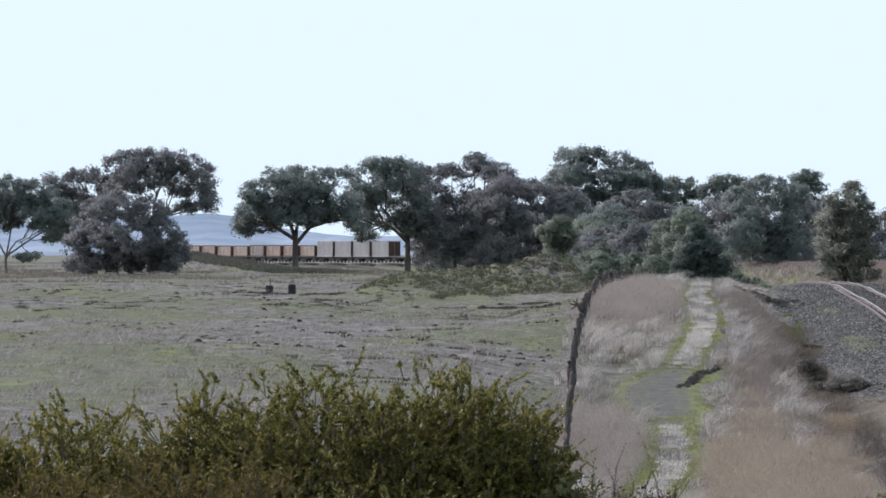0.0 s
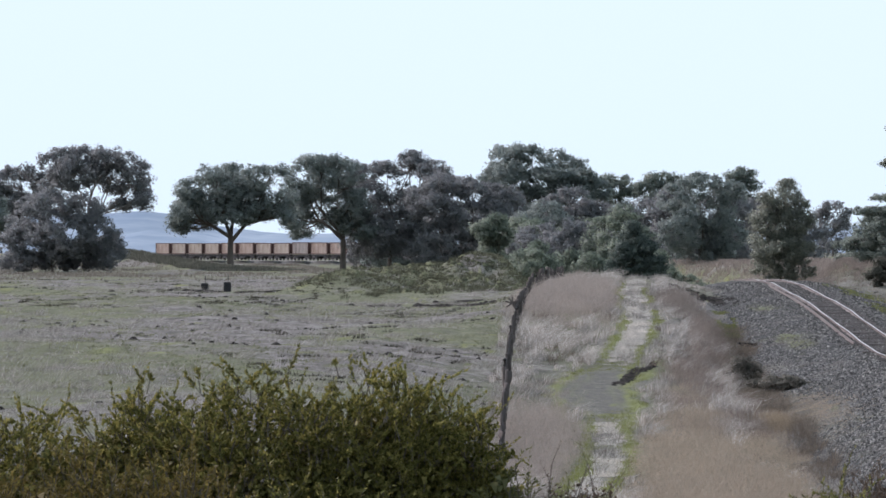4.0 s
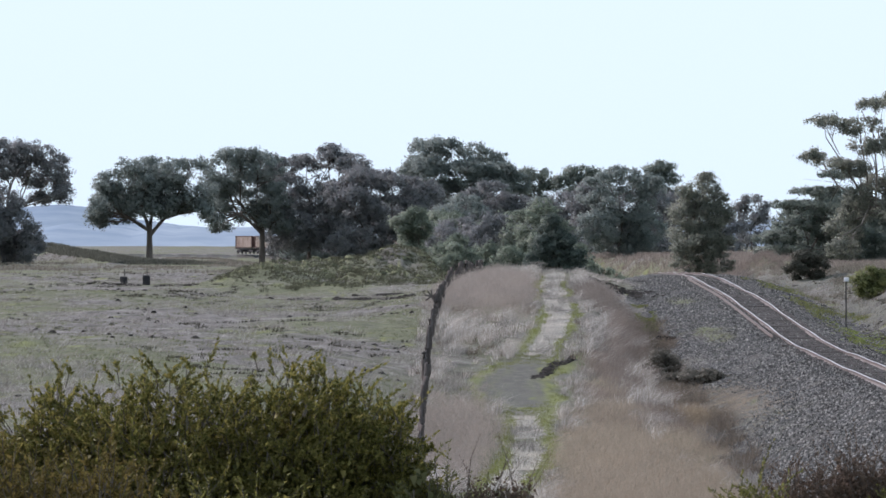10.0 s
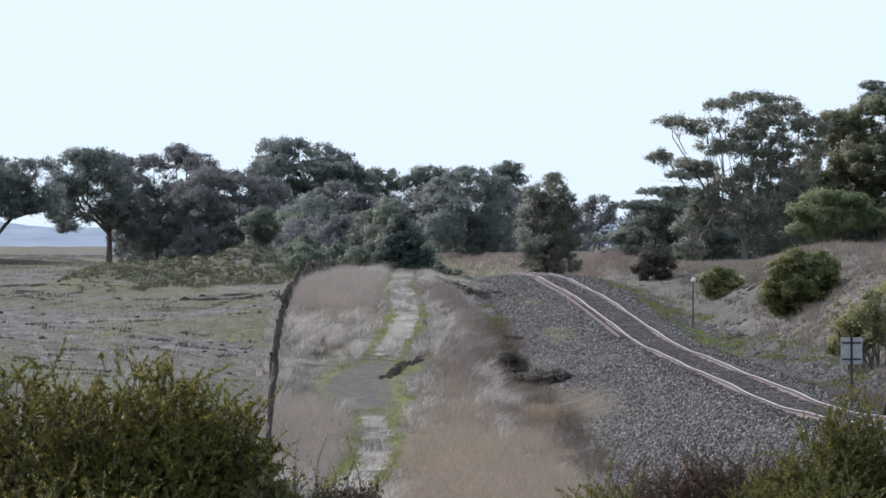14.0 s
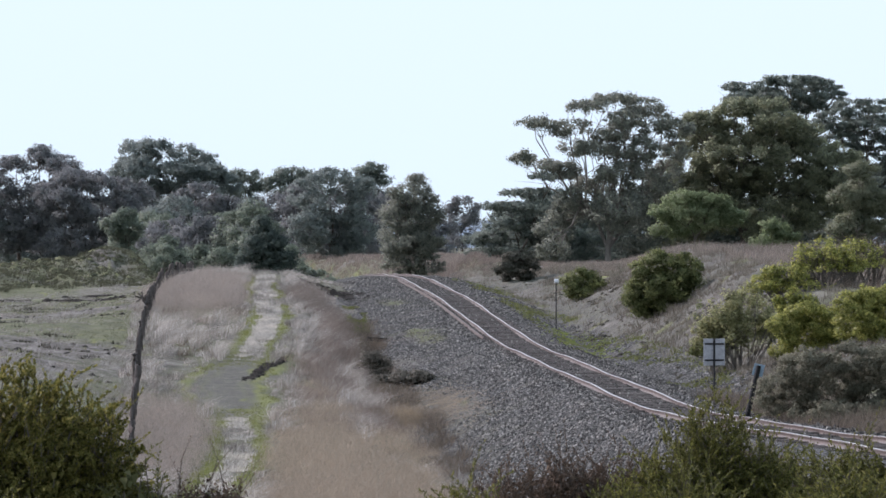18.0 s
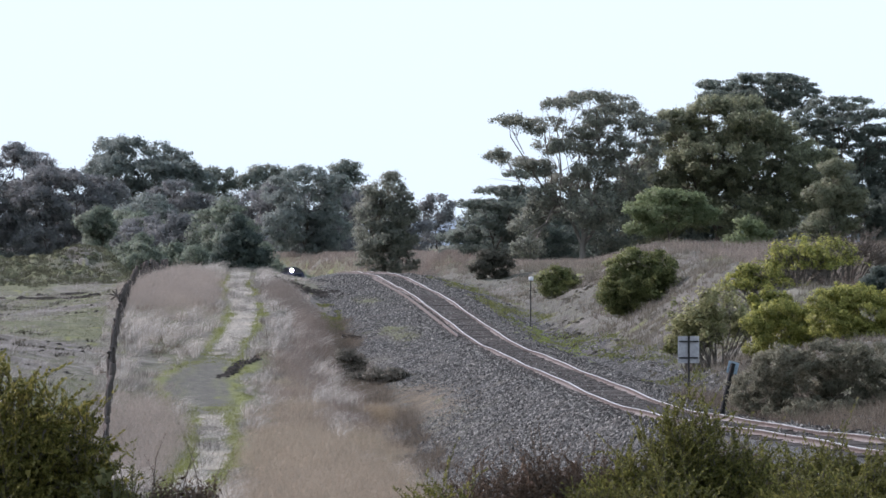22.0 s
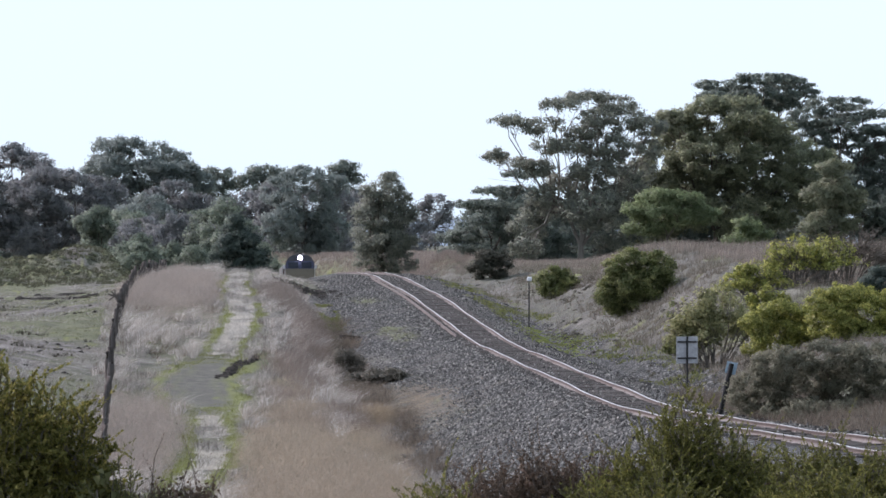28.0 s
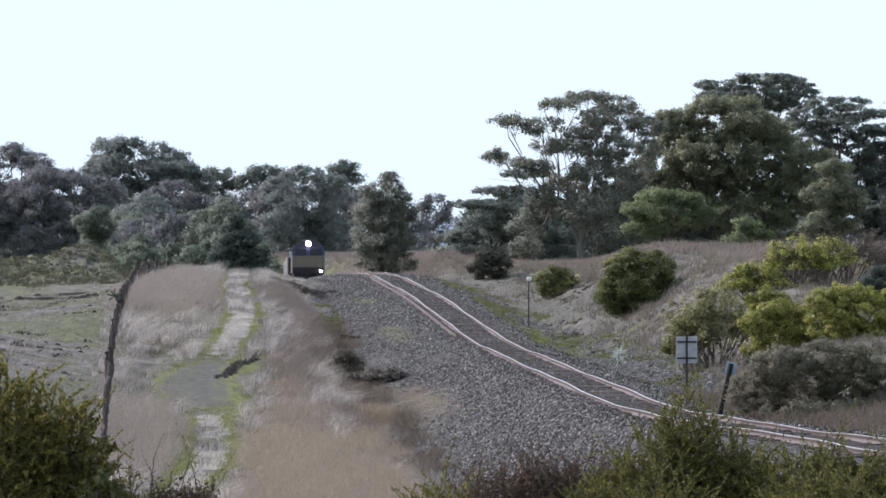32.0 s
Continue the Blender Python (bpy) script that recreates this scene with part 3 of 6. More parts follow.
def tree(name, bearing, dist, lobes, leaf, label, category="tree", bark=BARK, trunk_r=0.02, leaf_units=1.95, thick=2.6, group="", lean=0.0, sink=0.0, seed=0, tall=0.0, puff=10.0, flat=0.72, loose=0.2):
    """lobes: (sideways, up, half width, half height) in the tree's own units; a unit is a hand's width or so, by default 1/8961 of its distance."""
    u = dist / 8961.0
    lobes = [(lx, lz * (tall or (1.06 if dist > 600 else 1.0)), rx_, rz) for lx, lz, rx_, rz in lobes]
    if dist > 600 and category == "tree" and len(lobes) > 5:
        # the boughs between neighbouring lobes carry leaves as well
        by = sorted(lobes)
        for l, m in zip(by, by[1:]):
            if abs(l[1] - m[1]) < 45:
                lobes.append(((l[0] + m[0]) / 2, (l[1] + m[1]) / 2 - 2, 0.4 * (l[2] + m[2]), 0.36 * (l[3] + m[3])))
    x, y = place(bearing, dist)
    z = ground_at(x, y) - 0.1 - sink
    rng = np.random.default_rng(int(abs(bearing) * 1000 + dist) + seed)
    root = empty(name, pose(x, y, z), label, category, group)
    H = max(l[1] for l in lobes) * u
    spread = max(abs(l[0]) + l[2] for l in lobes) * u
    low = min(l[1] - l[3] for l in lobes) * u
    fork = Vector((lean * u, 0, 0.07 * H if category == "shrub" else max(0.12 * H, min(0.35 * H, low * 0.9 + 0.1 * H))))
    r0 = max(trunk_r * H, 0.03)
    paths = [[((0, 0, -0.3), r0 * 1.35), ((0, 0, 0.05 * H), r0 * 1.05), (tuple(fork * 0.6), r0 * 0.9), (tuple(fork), r0 * 0.8)]]
    cs, rs = [], []
    for lx, lz, rx_, rz in lobes:
        cs.append(np.array([lx * u, rng.uniform(-0.36, 0.36) * spread, lz * u]))
        rs.append(1.12 * np.array([rx_ * u, max(rx_ * u * 0.9, 0.25 * spread), rz * u]))
    # a few main limbs, each serving the lobes on its side
    order = np.argsort([c[0] + 0.4 * c[1] for c in cs])
    limbs = np.array_split(order, min(6, len(cs)) if category == "shrub" else min(4, max(2, len(cs) // 3)))
    for g in limbs:
        if not len(g):
            continue
        aim = Vector(np.mean([cs[i] for i in g], axis=0))
        root_at = fork * rng.uniform(0.75, 1.0)
        end = root_at.lerp(aim, 0.62) + Vector((rng.normal() * 0.03 * H, rng.normal() * 0.04 * H, 0.02 * H))
        bow = Vector((rng.normal() * 0.035 * H, rng.normal() * 0.035 * H, 0.05 * H))
        rr = r0 * 0.62
        main = [root_at, root_at.lerp(end, 0.3) + bow * 0.8, root_at.lerp(end, 0.6) + bow, end]
        paths.append([(tuple(p), rr * f) for p, f in zip(main, (1.0, 0.85, 0.7, 0.45))])
        for i in g:
            tip = Vector(cs[i])
            k = rng.uniform(0.35, 1.0)
            s = main[1].lerp(main[3], k)
            m1 = s.lerp(tip, 0.4) + Vector((rng.normal() * 0.025 * H, rng.normal() * 0.025 * H, -0.015 * H))
            m2 = s.lerp(tip, 0.75) + Vector((rng.normal() * 0.02 * H, rng.normal() * 0.02 * H, 0.01 * H))
            paths.append([(tuple(s), rr * 0.5), (tuple(m1), rr * 0.4), (tuple(m2), rr * 0.25), (tuple(tip + Vector((0, 0, rs[i][2] * 0.3))), rr * 0.1)])
            for _ in range(6):                     # twigs inside the lobe
                e = tip + Vector((rng.normal() * rs[i][0] * 0.5, rng.normal() * rs[i][1] * 0.5, rng.normal() * rs[i][2] * 0.45))
                q = m1.lerp(tip, rng.uniform(0.2, 0.9))
                b = (q + e) / 2 + Vector((rng.normal() * 0.01 * H, 0, rng.normal() * 0.012 * H))
                paths.append([(tuple(q), rr * 0.22), (tuple(b), rr * 0.14), (tuple(e), rr * 0.04)])
    V, F = tubes(paths, 5)
    mesh_of("trunk", V, F, bark, root, True)
    V, F, N = puffed(rng, cs, rs, puff * u, flat, leaf_units * u, 0.52 * thick / 2.6, np.array([0, 0, 0.5 * H]), loose)
    soft_normals(mesh_of("crown", V, F, leaf, root, True), N)
    return root


def b_of(p):
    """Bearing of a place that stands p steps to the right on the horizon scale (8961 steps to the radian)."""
    return math.degrees(math.atan((p - 784) / 8961.0))


GUM = "tall grey-green gum tree standing in dry pasture"
tree("gum_tree", b_of(10), 690, [(-40, 110, 50, 40), (0, 145, 45, 24), (50, 136, 44, 28), (84, 112, 34, 30), (104, 84, 20, 22), (-70, 60, 30, 30), (20, 112, 50, 32), (62, 98, 40, 26), (-10, 90, 40, 24), (80, 62, 26, 14), (40, 30, 24, 12)], LEAF_GUM_HAZED, GUM, bark=BARK_PALE)
tree("gum_tree", b_of(270), 720, [(-50, 185, 40, 24), (0, 194, 45, 18), (45, 188, 38, 22), (90, 160, 28, 32), (100, 118, 20, 26), (-20, 160, 50, 32), (40, 150, 45, 30), (60, 110, 26, 14), (-60, 140, 32, 30)], LEAF_DUSK_HAZED, "tall dome-crowned gum tree with bare inner limbs", bark=BARK_PALE, group="gum trees", thick=2.2)
tree("gum_tree", b_of(150), 730, [(-40, 150, 38, 28), (0, 165, 32, 22), (40, 155, 30, 28), (-20, 120, 40, 30), (20, 110, 40, 35), (-30, 80, 40, 30)], LEAF_DUSK_HAZED, GUM, group="gum trees")
tree("bushy_tree", b_of(208), 660, [(0, 112, 55, 34), (-50, 92, 42, 38), (50, 104, 45, 34), (82, 66, 40, 42), (108, 34, 26, 32), (-72, 42, 30, 34), (20, 60, 60, 40), (-25, 50, 55, 36), (60, 25, 50, 26), (-60, 18, 40, 20), (10, 20, 50, 20)], LEAF_DUSK_HAZED, "broad dense dusky tree with foliage down to the ground", thick=2.3)
tree("gum_tree", b_of(523), 780, [(-70, 130, 32, 28), (-30, 158, 38, 20), (10, 163, 38, 18), (50, 150, 34, 25), (78, 163, 30, 18), (-84, 96, 24, 24), (-45, 110, 36, 28), (0, 125, 40, 28), (30, 118, 40, 26), (74, 116, 28, 24), (-88, 66, 18, 14), (-55, 78, 30, 18), (-15, 88, 32, 20), (24, 84, 26, 14), (92, 88, 22, 14), (60, 90, 20, 12), (-72, 112, 30, 26), (-10, 105, 34, 22), (52, 104, 30, 20), (-100, 84, 16, 20), (100, 120, 22, 22), (0, 140, 50, 24)], LEAF_GUM_HAZED, "lone gum tree with a forked trunk and gaps in its crown", bark=BARK, trunk_r=0.036, group="gum trees", thick=1.8, puff=9.0)
tree("gum_tree", b_of(722), 800, [(-40, 185, 45, 16), (-72, 155, 42, 28), (-10, 162, 50, 32), (-60, 115, 44, 32), (-88, 90, 26, 22), (10, 112, 44, 40), (-30, 90, 46, 22), (-75, 64, 22, 12), (30, 70, 36, 24)], LEAF_GUM_HAZED, GUM, group="gum trees", trunk_r=0.03)
tree("gum_tree", b_of(805), 805, [(-50, 158, 45, 24), (0, 168, 40, 20), (32, 188, 24, 14), (75, 165, 38, 20), (-40, 115, 50, 42), (20, 112, 55, 42), (70, 110, 50, 42), (0, 60, 60, 40), (60, 55, 60, 38), (-50, 50, 40, 30), (-78, 140, 34, 22), (52, 172, 34, 16), (100, 140, 30, 22)], LEAF_DUSK_HAZED, GUM, group="gum trees", thick=2.3, tall=1.13)
tree("gum_tree", b_of(922), 790, [(-20, 148, 50, 22), (40, 140, 45, 25), (72, 110, 28, 34), (-40, 105, 50, 38), (30, 92, 55, 42), (-30, 48, 60, 40), (50, 45, 50, 36), (0, 20, 60, 22), (-62, 130, 34, 22), (10, 150, 40, 16), (86, 128, 32, 24)], LEAF_DUSK_HAZED, "dense dark gum tree in a grove", group="gum trees", thick=2.3, tall=1.13)
tree("gum_tree", b_of(1070), 880, [(-52, 188, 38, 28), (-20, 194, 32, 20), (25, 182, 34, 22), (68, 172, 26, 16), (86, 152, 18, 14), (-50, 145, 40, 35), (10, 140, 50, 32), (-10, 95, 60, 40), (50, 110, 40, 30), (-84, 150, 30, 24), (100, 128, 30, 22), (72, 146, 34, 20)], LEAF_GUM_HAZED, "tall open-crowned gum tree above the grove", bark=BARK_PALE, group="gum trees", tall=0.99)
tree("gum_tree", b_of(1110), 700, [(-40, 112, 42, 26), (10, 120, 45, 22), (50, 112, 38, 26), (0, 84, 70, 36), (-45, 55, 40, 30), (60, 62, 40, 34), (0, 35, 60, 30), (84, 100, 32, 26), (-70, 96, 30, 26)], LEAF_DUSK_HAZED, GUM, group="gum trees", thick=2.3)
tree("pine_tree", b_of(1202), 900, [(0, 134, 38, 16), (26, 118, 22, 14), (-20, 110, 36, 22), (10, 80, 40, 30), (0, 40, 40, 30)], LEAF_PINE, "dark rounded pine behind the grove", group="pines")
tree("small_tree", b_of(990), 620, [(0, 142, 28, 16), (-12, 122, 30, 22), (14, 120, 26, 22), (0, 100, 30, 22), (-6, 74, 30, 24)], LEAF_LANE, "small round grey-green tree", thick=4.2, tall=1.0)
for p, d, h in ((1048, 612, 100), (1075, 600, 112), (1115, 605, 112), (1160, 600, 112), (1246, 590, 100), (1268, 600, 96), (1040, 772, 96), (1046, 742, 128), (1030, 748, 122), (1056, 738, 124), (1062, 770, 98), (1020, 780, 88), (1088, 765, 96), (1115, 715, 122), (1150, 705, 140), (1185, 695, 156), (1215, 690, 172), (1240, 675, 150), (1270, 655, 112), (1215, 620, 128), (1180, 580, 60), (945, 640, 44), (1014, 680, 58), (1058, 660, 116), (1110, 575, 60), (1325, 640, 60), (1400, 600, 60)):
    tree("scrub_tree", b_of(p), d, [(0, h * 0.86, 30, h * 0.16), (-18, h * 0.6, 30, h * 0.26), (20, h * 0.56, 30, h * 0.26), (0, h * 0.25, 42, h * 0.25)], LEAF_LANE, "grey-green roadside scrub tree", group="scrub trees", thick=2.3)
tree("scrub_tree", b_of(1299), 590, [(0, 74, 15, 16), (-3, 52, 18, 20), (3, 28, 18, 24)], LEAF_LANE, "slender grey-green scrub tree in the dip", group="scrub trees", thick=5.0, tall=1.05)
tree("conifer", b_of(1236), 330, [(2, 98, 14, 14), (-2, 84, 25, 16), (8, 66, 36, 20), (-16, 58, 30, 20), (0, 40, 46, 22), (28, 36, 30, 22), (-26, 20, 30, 20), (26, 16, 34, 18), (0, 14, 48, 18)], LEAF_CONIFER, "dark-green conifer bush at the end of the lane", thick=4.2)
tree("pine_tree", b_of(1290), 860, [(-4, 140, 34, 17), (-30, 124, 26, 18), (24, 124, 28, 18), (0, 104, 44, 24), (0, 70, 42, 36), (0, 30, 40, 30)], LEAF_PINE, "dark rounded pine behind the grove", group="pines")
tree("gum_tree", b_of(1355), 760, [(0, 136, 48, 20), (-45, 112, 32, 32), (45, 118, 38, 32), (0, 84, 60, 40), (40, 52, 45, 40), (-40, 50, 40, 40), (10, 22, 60, 24)], LEAF_GUM_HAZED, GUM, group="gum trees", thick=2.3)
tree("pine_tree", b_of(1428), 870, [(0, 148, 32, 15), (-12, 130, 26, 15), (14, 130, 24, 14), (0, 95, 34, 32), (0, 40, 34, 30)], LEAF_PINE, "dark rounded pine behind the grove", group="pines")
tree("rail_side_tree", b_of(1497), 430, [(14, 176, 22, 16), (-8, 158, 34, 20), (26, 146, 30, 26), (-26, 130, 34, 28), (32, 118, 30, 32), (0, 112, 50, 34), (-24, 88, 38, 34), (32, 82, 34, 34), (-20, 48, 36, 30), (26, 40, 34, 30), (0, 70, 50, 30)], LEAF_RIVER, "upright bushy gum tree beside the railway", thick=2.3, tall=1.1, loose=0.3)
tree("pine_tree", b_of(1690), 440, [(60, 132, 50, 11), (20, 108, 50, 12), (-20, 88, 48, 12), (40, 84, 60, 16), (0, 58, 60, 18), (50, 48, 60, 22), (-45, 42, 36, 18), (0, 20, 70, 20)], LEAF_PINE, "spreading dark pine with layered branches", group="pines", thick=3.4, tall=1.2, flat=0.5)
tree("gum_tree", b_of(1850), 420, [(-133, 236, 34, 14), (-146, 178, 28, 18), (-110, 165, 22, 14), (-70, 226, 42, 20), (-40, 262, 42, 15), (20, 276, 48, 13), (70, 262, 42, 22), (98, 236, 30, 20), (35, 222, 44, 25), (-20, 192, 46, 20), (-78, 160, 32, 18), (10, 152, 46, 24), (62, 190, 42, 25), (-50, 112, 48, 26), (10, 92, 60, 35), (-90, 60, 40, 28), (-100, 26, 36, 22), (126, 226, 34, 22), (124, 188, 28, 22), (70, 130, 50, 35), (50, 60, 60, 45), (20, 240, 40, 18), (-50, 195, 36, 18), (40, 175, 44, 22), (-20, 130, 46, 24), (90, 90, 44, 40), (-60, 90, 44, 26), (0, 215, 36, 16), (110, 150, 36, 30)], LEAF_RIVER, "tall spreading gum tree with bare white limbs", bark=BARK_PALE, thick=1.9, puff=9.0, tall=1.085)
tree("broad_tree", b_of(2092), 430, [(-75, 238, 38, 16), (-20, 256, 42, 20), (30, 262, 45, 18), (-60, 195, 55, 34), (0, 205, 65, 38), (72, 205, 58, 38), (-95, 145, 45, 36), (-20, 135, 70, 42), (60, 135, 70, 42), (-40, 72, 70, 44), (50, 62, 80, 44), (-100, 50, 50, 50), (130, 100, 60, 55), (130, 170, 50, 40), (-60, 225, 50, 26), (50, 235, 55, 26), (100, 215, 50, 30), (160, 130, 60, 60), (0, 170, 80, 50), (-60, 110, 70, 50)], LEAF_GREEN, "massive dense dark-green tree on the rise", thick=3.2)
tree("stone_pine", b_of(2170), 452, [(-62, 298, 48, 15), (0, 310, 58, 13), (60, 302, 48, 15), (92, 284, 26, 12), (-88, 280, 26, 11), (0, 282, 80, 18), (40, 266, 60, 16), (-40, 268, 50, 16)], LEAF_PINE, "umbrella-crowned dark pine above the other trees", thick=4.0, trunk_r=0.025, flat=0.5, puff=8.0)
tree("pine_tree", b_of(2320), 445, [(-12, 266, 58, 17), (42, 248, 48, 15), (62, 218, 38, 16), (0, 222, 68, 26), (20, 174, 68, 36), (0, 122, 70, 40), (40, 62, 70, 46), (90, 150, 50, 60), (110, 60, 60, 60), (-60, 50, 50, 44), (-60, 240, 50, 24), (-70, 195, 56, 34), (-50, 140, 60, 44), (60, 195, 50, 30), (90, 110, 60, 50)], LEAF_PINE, "spreading dark pine with layered branches", group="pines", thick=3.2, flat=0.45, puff=9.0)
tree("small_tree", b_of(2307), 290, [(0, 128, 36, 20), (-14, 90, 48, 34), (15, 88, 44, 34), (0, 48, 50, 34), (-42, 36, 30, 26)], LEAF_WILLOW, "upright grey-green tree on the dry rise", thick=3.6, tall=1.22)
tree("small_tree", b_of(2005), 270, [(-5, 102, 48, 18), (30, 98, 42, 18), (-50, 78, 32, 22), (0, 70, 58, 26), (52, 72, 36, 22), (-30, 46, 44, 16)], LEAF_TREE, "flat-topped green tree with a crooked trunk", thick=3.4)
tree("small_tree", b_of(2150), 290, [(0, 56, 28, 15), (15, 32, 34, 24), (-20, 26, 25, 20)], LEAF_TREE, "low bushy tree on the dry rise", thick=3.4)
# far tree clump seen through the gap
tree("far_tree", b_of(1590), 1500, [(0, 85, 22, 12), (-20, 70, 18, 14), (20, 70, 20, 14), (0, 50, 34, 22), (0, 20, 34, 20)], LEAF_DUSK_HAZED, "distant hazy tree clump on the horizon")

# shrubs on the banks
UNDER = "dusky understorey tree in the grove"
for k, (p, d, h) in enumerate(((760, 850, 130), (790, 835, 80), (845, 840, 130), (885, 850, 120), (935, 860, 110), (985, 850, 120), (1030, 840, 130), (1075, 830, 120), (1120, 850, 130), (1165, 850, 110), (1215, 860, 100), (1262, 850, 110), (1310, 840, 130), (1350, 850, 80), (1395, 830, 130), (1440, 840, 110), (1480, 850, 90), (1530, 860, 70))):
    tree("grove_tree", b_of(p), d, [(0, h * 0.88, 34, h * 0.13), (-24, h * 0.7, 32, h * 0.2), (22, h * 0.68, 32, h * 0.2), (-8, h * 0.42, 44, h * 0.24), (10, h * 0.17, 46, h * 0.18)], (LEAF_DUSK_HAZED, LEAF_GUM_HAZED, LEAF_DUSK_HAZED)[k % 3], UNDER, group="grove trees", thick=1.8)
for p, d, h in ((1650, 460, 70), (1682, 466, 118), (1720, 455, 128), (1752, 462, 140), (1780, 450, 120), (1810, 440, 70), (1842, 462, 125), (1872, 458, 130), (1900, 445, 130), (1950, 450, 150), (2010, 455, 130), (1985, 462, 90), (2050, 460, 120), (2085, 455, 110), (2125, 462, 120), (2175, 458, 130), (2230, 450, 150), (2290, 440, 120), (2390, 450, 190), (2420, 440, 120)):
    tree("understorey_tree", b_of(p), d, [(0, h * 0.88, 40, h * 0.13), (-28, h * 0.68, 38, h * 0.2), (28, h * 0.66, 38, h * 0.2), (0, h * 0.4, 54, h * 0.24), (0, h * 0.16, 56, h * 0.18)], LEAF_PINE, "dark dense understorey tree on the rise", group="understorey trees", thick=1.9)
SHRUB = "rounded green shrub on the dry railway bank"
tree("shrub", b_of(1687), 300, [(0, 42, 30, 14), (-16, 24, 26, 18), (18, 26, 24, 18), (0, 10, 36, 12)], LEAF_DULL, "dull dark twiggy shrub on the dry railway bank", "shrub", group="bank shrubs", thick=4.0)
tree("shrub", b_of(1802), 260, [(0, 44, 28, 14), (-16, 28, 24, 18), (16, 28, 24, 18), (0, 12, 34, 14)], LEAF_DEEP, SHRUB, "shrub", group="bank shrubs", thick=4.0)
tree("shrub", b_of(1953), 215, [(0, 108, 44, 22), (-38, 84, 36, 30), (36, 84, 38, 30), (0, 62, 70, 34), (-46, 40, 38, 30), (44, 40, 40, 30), (0, 24, 66, 26), (-20, 52, 50, 40), (22, 50, 50, 40)], LEAF_DEEP, "large dense green shrub on the railway bank", "shrub", thick=3.8, tall=1.02, sink=0.4)
tree("shrub", b_of(2210), 168, [(0, 104, 44, 24), (-40, 82, 40, 28), (36, 80, 44, 28), (0, 50, 70, 34), (0, 20, 70, 26)], LEAF_LIME, "bright yellow-green wattle shrub", "shrub", group="wattle shrubs", thick=3.0, tall=0.82)
tree("shrub", b_of(2345), 166, [(0, 98, 60, 24), (-50, 80, 50, 28), (50, 76, 50, 28), (0, 46, 90, 34), (0, 18, 90, 24)], LEAF_LIME, "bright yellow-green wattle shrub", "shrub", group="wattle shrubs", thick=3.0, tall=0.82)
tree("shrub", b_of(2395), 178, [(0, 70, 30, 16), (-20, 48, 26, 22), (20, 46, 26, 22), (0, 22, 40, 20)], LEAF_CONIFER, "dark-green bush among the wattles", "shrub", thick=3.6)
tree("shrub", b_of(2285), 134, [(110, 18, 90, 30), (40, 14, 90, 26), (-70, 105, 60, 34), (10, 118, 70, 32), (90, 112, 70, 36), (-110, 55, 60, 42), (-30, 60, 80, 48), (60, 60, 80, 48), (130, 60, 70, 50), (0, 22, 120, 26)], LEAF_HEATH, "broad dark grey-green scrub beside the track", "shrub", thick=3.0, puff=9.0, loose=0.4)
tree("shrub", b_of(1430), 202, [(0, 54, 26, 16), (-15, 38, 24, 20), (14, 36, 24, 20), (0, 16, 26, 18)], LEAF_GREY, "small dark shrub at the embankment's foot", "shrub", thick=2.4, loose=0.4)


